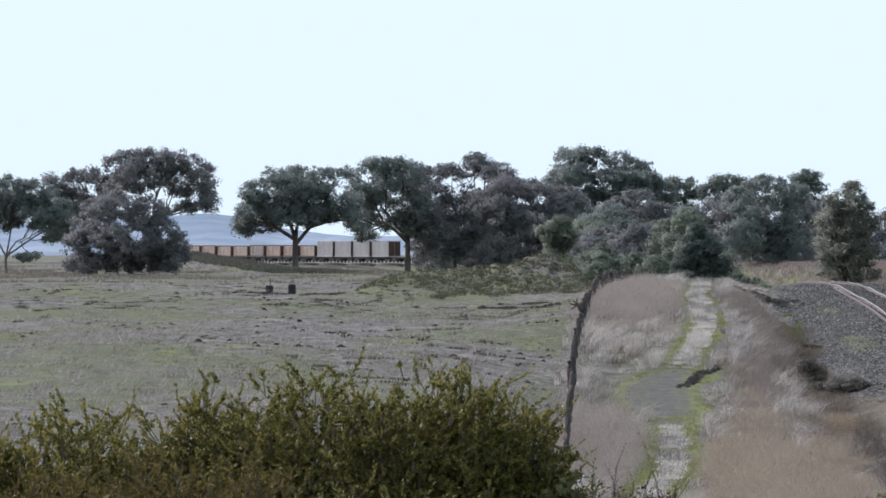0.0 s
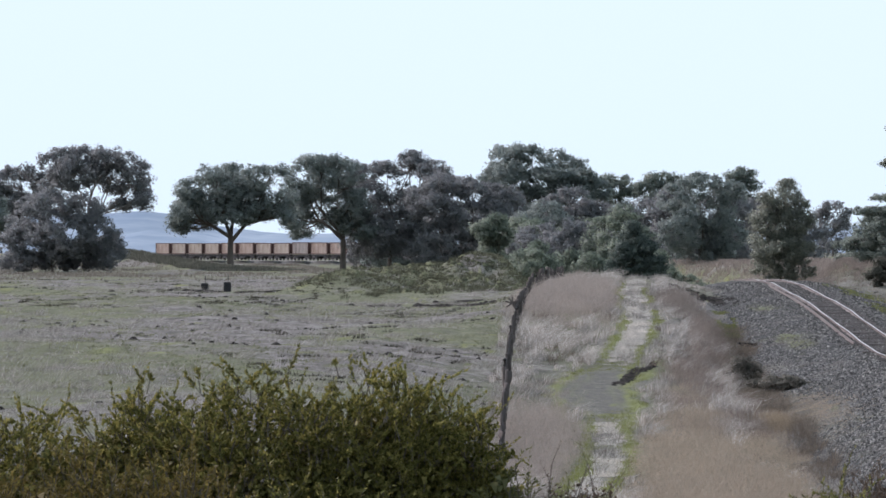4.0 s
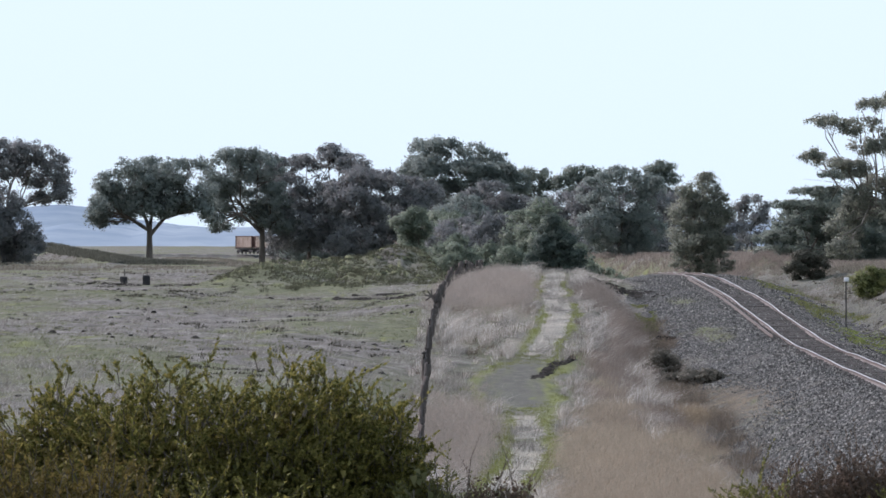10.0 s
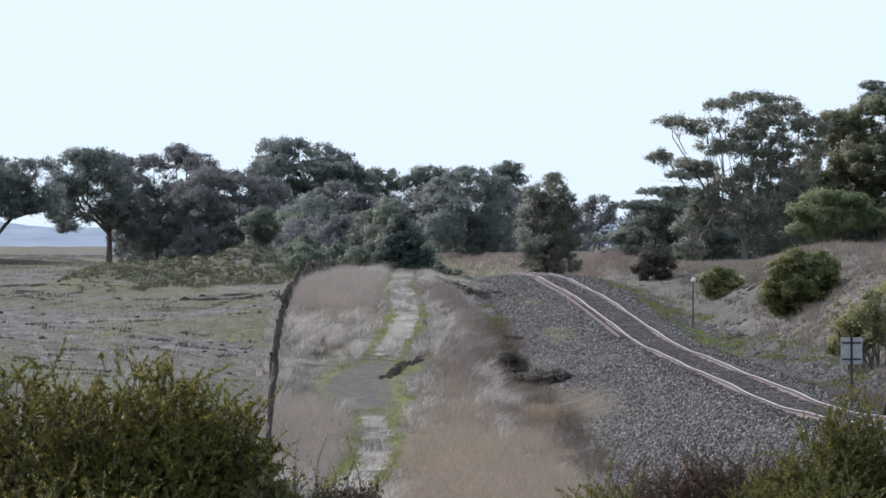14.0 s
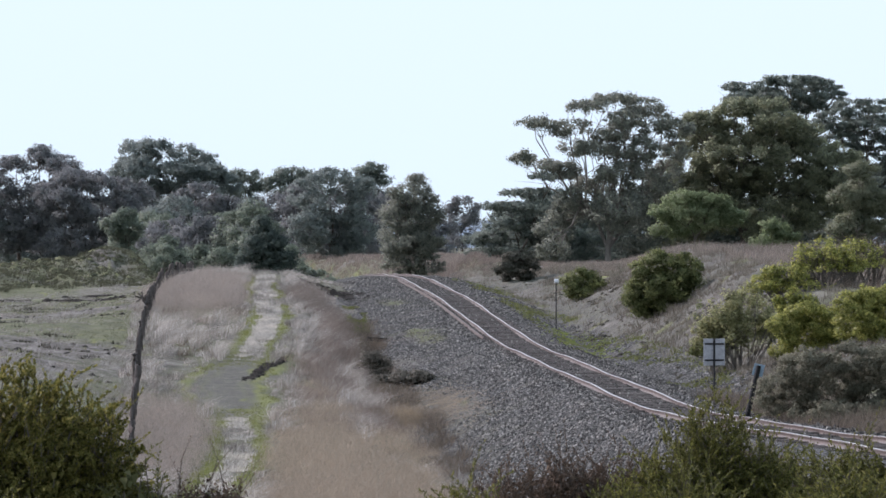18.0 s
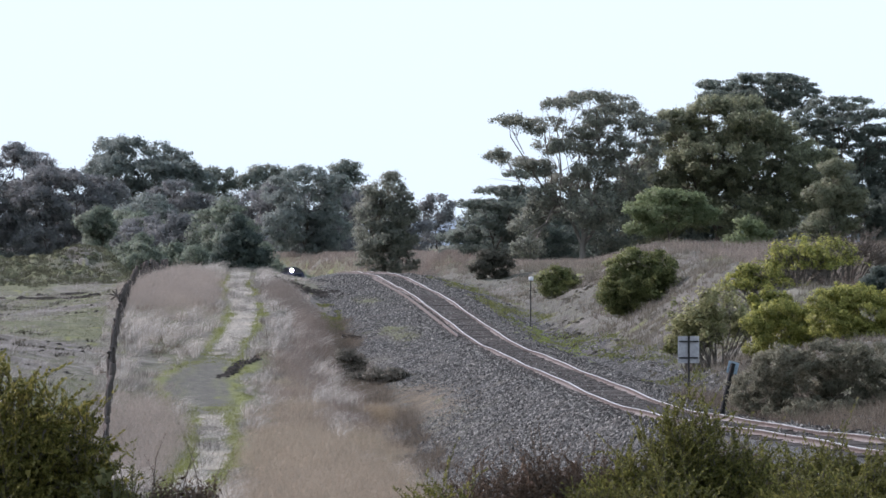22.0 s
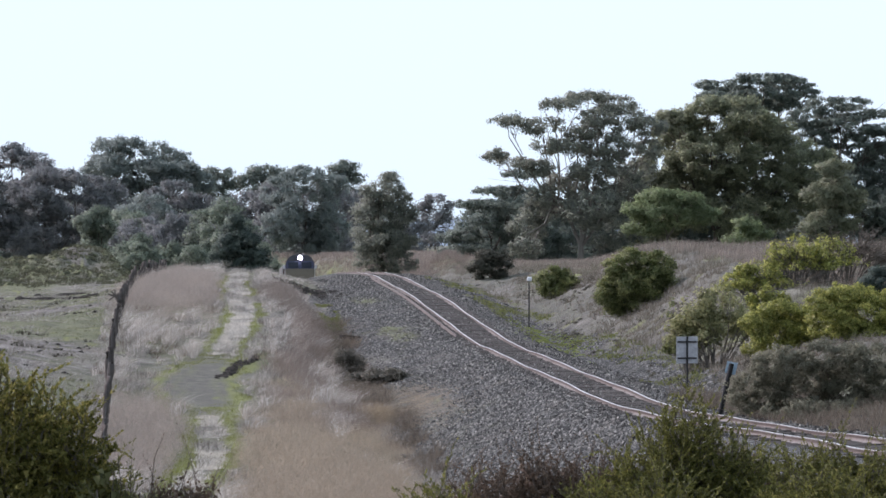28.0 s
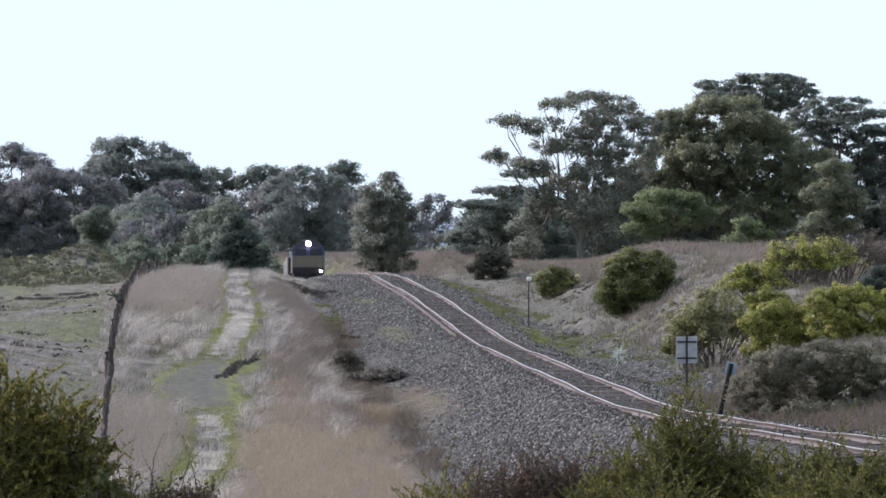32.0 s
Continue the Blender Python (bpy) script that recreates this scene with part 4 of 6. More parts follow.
def stemmy(bearing, dist, wide, high, n, leaf, label, name="shrub", category="shrub", bare=0.4, splits=4, stem=None, stem_r=0.022, leaf_n=34, leaf_len=0.09, seed=1, flat=0.6, group="", tufted=1.0):
    """A shrub of many thin stems that fan out of the ground and fork, with leaves (if any) on the outer ends."""
    rng = np.random.default_rng(seed)
    x, y = place(bearing, dist)
    root = empty(name, pose(x, y, ground_at(x, y) - 0.05), label, category, group)
    paths, P, O = [], [], []
    for _ in range(n):
        t = rng.uniform(0, 2 * math.pi)
        k = math.sqrt(rng.uniform(0, 1))
        top = Vector((wide * k * math.cos(t), wide * 0.7 * k * math.sin(t), high * (1 - flat * k * k * 0.7) * rng.uniform(0.6, 1.06)))
        foot = Vector((top.x * 0.22 + rng.normal() * 0.06, top.y * 0.22 + rng.normal() * 0.06, -0.15))
        mid = foot.lerp(top, 0.5) + Vector((rng.normal() * 0.05 * high, rng.normal() * 0.05 * high, 0.06 * high))
        paths.append([(tuple(foot), stem_r), (tuple(foot.lerp(mid, 0.5) + Vector((rng.normal(), rng.normal(), 0)) * 0.03 * high), stem_r * 0.85), (tuple(mid), stem_r * 0.7), (tuple(top), stem_r * 0.25)])
        for _s in range(splits):
            q = mid.lerp(top, rng.uniform(0.0, 0.7))
            e = top + Vector((rng.normal() * 0.17 * wide, rng.normal() * 0.17 * wide, rng.normal() * 0.07 * high))
            m = q.lerp(e, 0.5) + Vector((rng.normal() * 0.05 * wide, 0, -0.02 * high))
            paths.append([(tuple(q), stem_r * 0.45), (tuple(m), stem_r * 0.35), (tuple(e), stem_r * 0.12)])
            for _w in range(2):
                w = m.lerp(e, rng.uniform(0.2, 0.9))
                v = w + Vector((rng.normal() * 0.1 * wide, rng.normal() * 0.1 * wide, abs(rng.normal()) * 0.06 * high))
                paths.append([(tuple(w), stem_r * 0.22), (tuple(v), stem_r * 0.08)])
                if leaf and rng.uniform() < tufted:
                    pts = np.array(v)[None] + rng.normal(0, 1, (leaf_n, 3)) * np.array([0.07 * wide, 0.07 * wide, 0.05 * high])
                    P.append(pts)
                    O.append((pts - np.array(v)) / (0.15 * wide) + np.array([0, 0, 0.5]))
    V, F = tubes(paths, 4)
    mesh_of("twigwork", V, F, stem or TWIG, root, True)
    if leaf:
        P, O = np.concatenate(P), np.concatenate(O)
        keep = P[:, 2] > high * bare
        V, F = leaf_cards(P[keep], O[keep], leaf_len, 0.42, rng)
        soft_normals(mesh_of("leaves", V, F, leaf, root), np.repeat(O[keep] + np.array([0, 0, 0.2]), 4, 0))
    return root


stemmy(b_of(2092), 172, 1.5, 2.45, 34, LEAF_MOSS, "thin sage-green shrub with many bare stems", bare=0.2, seed=201, group="stemmy shrubs", flat=0.55, leaf_len=0.07, leaf_n=32)
stemmy(b_of(2048), 173, 0.85, 2.1, 16, LEAF_SAGE, "thin sage-green shrub with many bare stems", bare=0.35, seed=202, group="stemmy shrubs", leaf_len=0.07)
stemmy(b_of(2182), 176, 0.7, 1.65, 14, LEAF_LIME, "slender yellow-green wattle shrub with dark stems", bare=0.4, seed=203, group="wattle shrubs", leaf_len=0.07)
stemmy(b_of(2165), 190, 1.4, 1.5, 46, LEAF_LIME, "half-bare twiggy shrub with grey branches and yellow-green tips", bare=0.3, seed=204, flat=0.9, leaf_n=30, leaf_len=0.065, tufted=0.5, group="stemmy shrubs")
stemmy(b_of(2235), 191, 1.5, 1.85, 60, LEAF_LIME, "half-bare twiggy shrub with grey branches and yellow-green tips", bare=0.35, seed=209, flat=0.9, leaf_n=30, leaf_len=0.065, tufted=0.4, group="stemmy shrubs")
stemmy(b_of(2290), 192, 1.3, 2.0, 44, LEAF_LIME, "half-bare twiggy shrub with grey branches and yellow-green tips", bare=0.4, seed=205, flat=0.9, leaf_n=30, leaf_len=0.065, tufted=0.4, group="stemmy shrubs")
stemmy(b_of(2325), 196, 2.3, 2.5, 26, None, "dead leafless shrub with bare crooked branches", splits=9, seed=206, stem_r=0.05, flat=0.7, stem=BARK)
stemmy(b_of(1492), 199, 1.1, 0.62, 34, LEAF_GREY, "low dark scrub at the embankment's foot", bare=0.1, seed=207, leaf_n=18)


# ---- the railway ----
def track_line(y0, y1, step):
    ys = [y0]
    while ys[-1] < y1:
        d = ys[-1]
        s = float(RAIL_X(d + 1) - RAIL_X(d))
        ys.append(d + step / math.hypot(1, s))
    ys = np.array(ys)
    return np.stack([RAIL_X(ys), ys, RAIL_Z(ys) + EYE], 1)


def build_track():
    root = empty("railway_track", pose(0, 0, 0), "single railway track with rust-pale rails on grey ballast", "railway track")
    line = track_line(25, 460, 1.0)
    t = np.gradient(line, axis=0)
    side = np.stack([t[:, 1], -t[:, 0], 0 * t[:, 0]], 1)
    side /= np.linalg.norm(side, axis=1)[:, None]
    for off in (-0.7525, 0.7525):
        for nm, prof, mat in (("rail", [(-0.07, -0.16), (-0.07, -0.145), (-0.012, -0.12), (-0.012, -0.045), (-0.036, -0.03), (-0.036, -0.004), (0.036, -0.004), (0.036, -0.03), (0.012, -0.045), (0.012, -0.12), (0.07, -0.145), (0.07, -0.16)], RAIL_RUST), ("rail_head", [(-0.03, -0.003), (-0.03, 0.0), (0.03, 0.0), (0.03, -0.003)], RAIL_TOP)):
            k = len(prof)
            wob = 0.022 * np.sin(line[:, 1] / 5.0 + off) + 0.012 * np.sin(line[:, 1] / 2.1 + 2 * off)
            V = np.stack([line + side * (off + a) + np.array([0, 0, 1]) * (wob + h)[:, None] for a, h in prof], 1).reshape(-1, 3)
            i = np.arange(len(line) - 1)[:, None] * k + np.arange(k)[None, :]
            j = np.arange(len(line) - 1)[:, None] * k + (np.arange(k)[None, :] + 1) % k
            mesh_of(nm, V, np.stack([i, j, j + k, i + k], -1).reshape(-1, 4), mat, root)
    return root


def build_spare_rail():
    line = track_line(222, 292, 2.0)
    t = np.gradient(line, axis=0)
    side = np.stack([t[:, 1], -t[:, 0], 0 * t[:, 0]], 1)
    side /= np.linalg.norm(side, axis=1)[:, None]
    prof = [(-0.07, -0.1), (-0.012, -0.06), (-0.012, 0.02), (-0.036, 0.04), (0.036, 0.04), (0.012, 0.02), (0.012, -0.06), (0.07, -0.1)]
    k = len(prof)
    V = np.stack([line + side * (-1.12 + 0.8 * a) + np.array([0, 0, 0.8 * h - 0.04]) for a, h in prof], 1).reshape(-1, 3)
    i = np.arange(len(line) - 1)[:, None] * k + np.arange(k)[None, :]
    j = np.arange(len(line) - 1)[:, None] * k + (np.arange(k)[None, :] + 1) % k
    tagged(mesh_of("spare_rail", V, np.stack([i, j, j + k, i + k], -1).reshape(-1, 4), RAIL_RUST), "spare rusty rail lying on the ballast beside the track", "rail")


build_spare_rail()
RAILWAY = build_track()


def build_sleepers(root):
    line = track_line(64, 266, 0.68)
    me = None
    for k, p in enumerate(line[:-1]):
        d = Vector(line[k + 1]) - Vector(p)
        if me is None:
            bm = bmesh.new()
            box(bm, 0, 0, 0, 2.5, 0.24, 0.14, bevel=0.015)
            ob = part("sleeper", bm, SLEEPER, root)
            me = ob.data
        else:
            ob = new("sleeper", me)
            ob.parent = root
        ob.matrix_basis = Matrix.Translation(Vector(p) - Vector((0, 0, 0.186))) @ d.to_track_quat("Y", "Z").to_matrix().to_4x4() @ pose(0, 0, RNG.normal() * 0.012, 0, RNG.normal() * 0.6, RNG.normal() * 0.8)


# ---- hills far behind ----
def hills():
    m, nt, b = node_mat("hazed_hill", 1.0)
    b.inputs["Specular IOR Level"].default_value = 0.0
    # the blue-grey is air haze painted as the hill's own colour
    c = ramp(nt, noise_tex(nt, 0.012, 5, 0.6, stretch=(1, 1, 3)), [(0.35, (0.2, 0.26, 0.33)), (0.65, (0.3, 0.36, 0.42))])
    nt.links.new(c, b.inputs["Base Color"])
    for nm, dist, pts, seed in (("hill_near", 2700, [(-4000, 14), (-1000, 18), (-470, 24), (-395, 36), (-330, 26), (-270, 27), (-170, 30), (-60, 28), (200, 26), (420, 30), (760, 34), (860, 40), (1000, 26), (4000, 14)], 1), ("hill_far", 4300, [(-4000, 10), (-1100, 40), (-700, 56), (-440, 66), (-400, 70), (-360, 64), (-310, 48), (-250, 36), (-100, 24), (600, 16), (4000, 8)], 2)):
        # ridge height over the horizon, in thousandths of the distance by nine
        xs = np.linspace(-1900, 1900, 520)
        h = np.interp(xs, [p[0] * dist / 8961.0 for p in pts], [p[1] * dist / 8961.0 for p in pts])
        k = np.hanning(9)
        h = np.convolve(np.pad(h, 4, "edge"), k / k.sum(), "valid") + (0.9 * vnoise(xs / 14, xs * 0, seed) + 0.7 * vnoise(xs / 5, xs * 0, seed + 5)) * (3.2 - dist / 1500.0)
        ks = np.linspace(0, 1, 9)
        X = np.repeat(xs[None, :], 9, 0)
        Y = dist + 260 * (ks[:, None] - 0.5) * 2 + 0 * X
        Z = EYE - 4 + (h[None, :] + 4) * (np.sin(np.pi * ks)[:, None] ** 0.8) + 0.8 * vnoise(X / 30, Y / 30, seed + 9)
        tagged(mesh_of(nm, np.stack([X, Y, Z], -1).reshape(-1, 3), grid_faces(520, 9), m, smooth=True), "hill ridge on the horizon with haze put into its blue colour", "hill", kind="structure")


hills()


# ---- grass ----
def tufts(name, XY, height, blades, width, spread, mat, label, lean=0.35, seed=1, simple=False, blown=0.12):
    """Blades of grass: each tuft a spray of thin tapering blades."""
    rng = np.random.default_rng(seed)
    n = len(XY)
    base = np.column_stack([XY, ground(XY[:, 0], XY[:, 1]) - 0.03])
    B = np.repeat(base, blades, 0)
    m = len(B)
    h = np.repeat(height, blades) * rng.uniform(0.5, 1.1, m)
    a = rng.uniform(0, 2 * np.pi, m)
    out = np.repeat(height, blades) * np.abs(rng.normal(0, lean, m))
    r0 = spread * np.sqrt(rng.uniform(0, 1, m))
    root = B + np.column_stack([np.cos(a) * r0, np.sin(a) * r0, 0 * a])
    wind = np.repeat(height, blades) * blown
    mid = root + np.column_stack([np.cos(a) * out * 0.35, np.sin(a) * out * 0.35, h * 0.6])
    tip = root + np.column_stack([np.cos(a) * out + wind, np.sin(a) * out, h])
    s = rng.uniform(0, 2 * np.pi, m)
    side = np.column_stack([np.cos(s), 0.6 * np.sin(s), 0 * s]) * (width * rng.uniform(0.6, 1.3, m))[:, None]
    if simple:
        V, F = np.stack([root - side * 0.6, root + side * 0.6, tip], 1).reshape(-1, 3), np.arange(3 * m).reshape(m, 3)
    else:
        V = np.stack([root - side * 0.5, root + side * 0.5, mid + side * 0.5, mid - side * 0.5, tip], 1).reshape(-1, 3)
        i = 5 * np.arange(m)
        F = np.concatenate([np.stack([i, i + 1, i + 2], 1), np.stack([i, i + 2, i + 3], 1), np.stack([i + 3, i + 2, i + 4], 1)])
    ob = mesh_of(name, V, F, mat)
    return tagged(ob, label, "grass", kind="stuff")


def fuzz(name, XY, height, fibres, mat, label, seed, wide=0.0048, spread=0.34):
    """Clouds of fine seed heads: short hairs at all heights of each tuft, thinning out upwards and at its sides."""
    rng = np.random.default_rng(seed)
    B = np.repeat(np.column_stack([XY, ground(XY[:, 0], XY[:, 1]) - 0.02]), fibres, 0)
    h = np.repeat(height, fibres)
    m = len(B)
    f = rng.uniform(0, 1, m) ** 0.75 * rng.choice([1.0, 1.25], m, p=[0.85, 0.15])
    P = B + np.column_stack([rng.normal(0, spread, m), rng.normal(0, spread * 1.5, m), h * f])
    d = unit(rng.normal(0, 0.55, (m, 3)) + np.array([0.15, 0, 0.75]))
    ln = (rng.uniform(0.1, 0.26, m))[:, None]
    side = unit(np.cross(d, rng.normal(size=(m, 3)))) * (wide * rng.uniform(0.6, 1.5, m))[:, None]
    V = np.stack([P - side, P + side, P + d * ln], 1).reshape(-1, 3)
    return tagged(mesh_of(name, V, np.arange(3 * m).reshape(m, 3), mat), label, "grass", kind="stuff")


def scatter(n, d0, d1, x_of, seed, keep=None, power=1.0):
    rng = np.random.default_rng(seed)
    d = d0 + (d1 - d0) * rng.uniform(0, 1, n) ** power
    lo, hi = x_of(d)
    x = lo + (hi - lo) * rng.uniform(0, 1, n)
    if keep is not None:
        k = keep(x, d, rng)
        x, d = x[k], d[k]
    return np.column_stack([x, d])


def off_wheels(x, y):
    """True away from the two wheel ruts and the bare widening."""
    u = np.abs(x - LANE_X(y))
    wide = np.exp(-((y - 190) / 11) ** 2)
    e = 0.35 * vnoise(x / 0.8, y / 2.0, 22)
    bare = 2.2 - (np.abs(x - LANE_X(y) + 0.15 + e) / 1.35) ** 2 - 2.5 * (1 - wide)
    return (np.abs(np.abs(lane_u(x, y)) - 0.7) > 0.2 + 0.12 * (y < 178) + 0.13 * vnoise(x / 0.7, y / 3, 27)) & (bare < 0.3 + 0.35 * vnoise(x / 0.35, y / 0.9, 26))


# stands of feathery grass: bearing step, distance, half widths, height
STANDS = ((1120, 250, 2.6, 25, 0.9), (1075, 164, 1.5, 17, 0.9), (1300, 156, 0.9, 13, 0.8), (1385, 150, 1.3, 17, 1.15), (1445, 142, 1.5, 16, 0.85), (1400, 132, 1.7, 11, 0.9), (1335, 138, 1.0, 10, 0.8), (1345, 174, 0.9, 8, 0.6), (1330, 188, 0.7, 6, 0.4), (1318, 243, 0.75, 13, 0.8), (1135, 302, 1.2, 10, 0.6), (1470, 165, 1.2, 9, 0.45), (1395, 225, 0.8, 9, 0.35))


def build_grass():
    f = lambda d: (-0.093 * d, FENCE_X(d) - 0.2)
    patch = lambda x, y, rng: vnoise(x / 5, y / 22, 41) + 0.5 * vnoise(x / 1.7, y / 5, 42) + rng.normal(0, 0.25, len(x))
    XY = scatter(42000, 105, 460, f, 2, lambda x, y, r: (patch(x, y, r) > -0.1) & (vnoise(x / 0.8, y / 3.2, 43) + 0.6 * vnoise(x / 2.2, y / 7, 47) + r.normal(0, 0.15, len(x)) > -0.08) & ~((y > 300) & (y < 353) & (x / y > -0.0365) & (x / y < -0.0275)), 1.3)
    clump = np.clip(0.75 + 0.9 * vnoise(XY[:, 0] / 1.1, XY[:, 1] / 2.6, 51) + 0.5 * vnoise(XY[:, 0] / 3.5, XY[:, 1] / 9, 52), 0.15, 1.8)
    tufts("pasture_grass", XY, np.random.default_rng(3).uniform(0.09, 0.25, len(XY)) * clump, 11, 0.026, 0.26, STRAW, "pale dry tussock grass over the pasture", 1.2, 4, simple=True, blown=0.4)
    XY = scatter(30000, 105, 440, f, 5, lambda x, y, r: patch(x, y, r) < -0.02, 1.3)
    tufts("green_pasture_grass", XY, np.random.default_rng(6).uniform(0.06, 0.14, len(XY)), 7, 0.035, 0.2, PASTURE, "short green grass between dry tussocks", seed=7, simple=True)
    # mossy heath on the spoil mounds, dark clods over the pasture
    XY = scatter(9000, 325, 385, lambda d: (0 * d - 8.5, 0 * d + 12.0), 32, lambda x, y, r: mound(x, y, 0.5, 353, 1.0, 9.5, 24, 2) + 0.35 * vnoise(x / 1.2, y / 4, 48) + r.normal(0, 0.15, len(x)) > 0.55)
    tufts("mound_heath", XY, np.random.default_rng(33).uniform(0.12, 0.34, len(XY)), 9, 0.05, 0.22, HEATH, "dark mossy heath on the spoil mounds", 0.5, 34, simple=True)
    XY = scatter(60000, 120, 470, f, 35, lambda x, y, r: (np.abs(vnoise(x / 11, y / 17, 49) + 0.35 * vnoise(x / 2.5, y / 4, 53)) < 0.035 + 0.012 * r.normal(0, 1, len(x))) & (vnoise(x / 18, y / 40, 54) > -0.25), 0.9)
    tufts("dark_tussocks", XY, np.random.default_rng(36).uniform(0.06, 0.18, len(XY)), 12, 0.055, 0.26, CLOD, "dark low tussocks and clods in the pasture", 0.6, 37, simple=True)
    # grass on the far bank's right flank; the flank's shade is put into its colour
    XY = scatter(5200, 700, 905, lambda d: (-47 + 24 * (870 - d) / 170.0, -34 + 24 * (870 - d) / 170.0), 90)
    tufts("shade_dark_bank_grass", XY, np.random.default_rng(91).uniform(0.3, 0.6, len(XY)), 9, 0.2, 0.6, LEAF_DULL, "green grass on the far spoil bank, its dark colour standing in for shade", 0.5, 92, simple=True)
    # verge of the lane: fuzzy stands of tall grass, bleached tussocks between them
    g = lambda d: (FENCE_X(d) - 0.6, RAIL_X(d) - HALF(d) + 0.3 - 1.2 * (d > 200) * (d < 275))
    def stand(x, y):
        v = 0 * x
        for p, d, rx_, ry_, h in STANDS:
            cx = (p - 784) * d / 8961.0
            q = ((x - cx - 0.028 * (y - d)) / rx_) ** 2 + ((y - d) / ry_) ** 2
            v = np.maximum(v, h * np.exp(-(q * (1 + 0.6 * vnoise(x / 0.7, y / 2.5, 50))) ** 1.3) * (1 + 0.25 * vnoise(x / 0.5, y / 1.5, 60)))
        return v
    XY = scatter(40000, 118, 318, g, 8, lambda x, y, r: (np.abs(x - LANE_X(y)) > 1.25) & (stand(x, y) > 0.1 + 0.6 * r.uniform(0, 1, len(x)) ** 1.5), 1.15)
    hgt = stand(XY[:, 0], XY[:, 1]) * np.random.default_rng(9).uniform(0.4, 1.15, len(XY))
    east = XY[:, 0] > LANE_X(XY[:, 1])
    fuzz("feathery_grass", XY[~east], hgt[~east], 30, PINK, "tall fuzzy stands of feathery pinkish dry grass", 10)
    grey = east & (XY[:, 1] + 6 * vnoise(XY[:, 0] / 1.2, XY[:, 1] / 5, 195) > 192)
    fuzz("feathery_grass", XY[east & ~grey], hgt[east & ~grey], 30, TAN, "tall fuzzy stands of feathery tan dry grass", 110)
    fuzz("feathery_grass", XY[grey], hgt[grey], 30, ASHEN, "fuzzy stands of grey-brown dead grass at the embankment's foot", 210)
    drop = lambda x, y: y - 192.8 - 5.25 * (x - 9.2)
    clear = lambda x, y: (((x - 18.2) / 1.3) ** 2 + ((y - 278) / 8) ** 2 > 1.0) & ~((x > 9.2) & (x < 11.4) & (drop(x, y) > -5.5) & (drop(x, y) < 0.8))
    low = lambda x, y: np.where((y > 252) & (x > LANE_X(y) + 1.6), 0.35, 1.0)
    XY = scatter(26000, 100, 320, g, 11, lambda x, y, r: off_wheels(x, y) & (vnoise(x / 0.9, y / 3.5, 55) + r.normal(0, 0.3, len(x)) > 0.12) & clear(x, y) & (stand(x, y) < 0.22 + r.normal(0, 0.05, len(x))))
    tufts("verge_grass", XY, low(XY[:, 0], XY[:, 1]) * np.random.default_rng(12).uniform(0.12, 0.4, len(XY)) * (1 + 0.5 * vnoise(XY[:, 0] / 0.9, XY[:, 1] / 3.5, 55)), 13, 0.02, 0.16, STRAW, "dry grass along the lane", 0.6, 13, simple=True)
    XY = scatter(5200, 118, 296, g, 111, lambda x, y, r: off_wheels(x, y) & clear(x, y) & (np.abs(x - LANE_X(y)) > 1.0) & (x < RAIL_X(y) - HALF(y) - 0.9 + 0.4 * vnoise(x / 0.5, y / 3, 196)) & (vnoise(x / 0.8, y / 3.0, 56) + 0.7 * vnoise(x / 2.2, y / 8, 57) + r.normal(0, 0.12, len(x)) > 0.12) & (stand(x, y) < 0.22 + r.normal(0, 0.05, len(x))))
    tufts("bleached_tussocks", XY, low(XY[:, 0], XY[:, 1]) * np.random.default_rng(112).uniform(0.35, 0.85, len(XY)) * np.clip(0.8 + 0.6 * vnoise(XY[:, 0] / 0.7, XY[:, 1] / 2.5, 56), 0.4, 1.4), 30, 0.015, 0.11, BLEACHED, "bleached arching tussocks along the lane, blown over", 0.5, 113, blown=0.8)
    XY = scatter(8000, 112, 400, f, 160, lambda x, y, r: vnoise(x / 4, y / 16, 161) + 0.6 * vnoise(x / 1.2, y / 4, 162) + r.normal(0, 0.15, len(x)) > 0.35, 1.2)
    tufts("pale_tussocks", XY, np.random.default_rng(163).uniform(0.15, 0.42, len(XY)), 20, 0.015, 0.3, STRAW, "bleached tussocks in drifts over the pasture", 1.1, 164, simple=True, blown=0.5)
    XY = scatter(3600, 120, 290, g, 114, lambda x, y, r: off_wheels(x, y) & (np.abs(x - LANE_X(y)) > 1.1) & (vnoise(x / 0.8, y / 2.2, 58) + 0.5 * vnoise(x / 2.5, y / 7, 59) + r.normal(0, 0.15, len(x)) > 0.35))
    tufts("dead_thatch", XY, low(XY[:, 0], XY[:, 1]) * np.random.default_rng(115).uniform(0.15, 0.45, len(XY)), 14, 0.028, 0.2, BRUSH, "dark dead thatch between the tussocks", 0.7, 116, simple=True)
    XY = scatter(15000, 110, 290, lambda d: (LANE_X(d) - 0.48, LANE_X(d) + 0.48), 38, lambda x, y, r: off_wheels(x, y) & (vnoise(x / 0.6, y / 2.2, 62) + 0.4 * vnoise(x / 0.25, y / 0.8, 63) + r.normal(0, 0.25, len(x)) > -0.3))
    tufts("crown_grass", XY, np.random.default_rng(39).uniform(0.06, 0.16, len(XY)), 9, 0.025, 0.14, CHAFF, "bleached matted grass between the wheel ruts", 0.9, 40, simple=True)
    XY = scatter(4200, 168, 262, lambda d: (LANE_X(d) + 2.2, RAIL_X(d) - HALF(d) - 0.7), 70, lambda x, y, r: clear(x, y) & (y < 250) & (vnoise(x / 1.4, y / 6, 71) + r.normal(0, 0.2, len(x)) > 0.0))
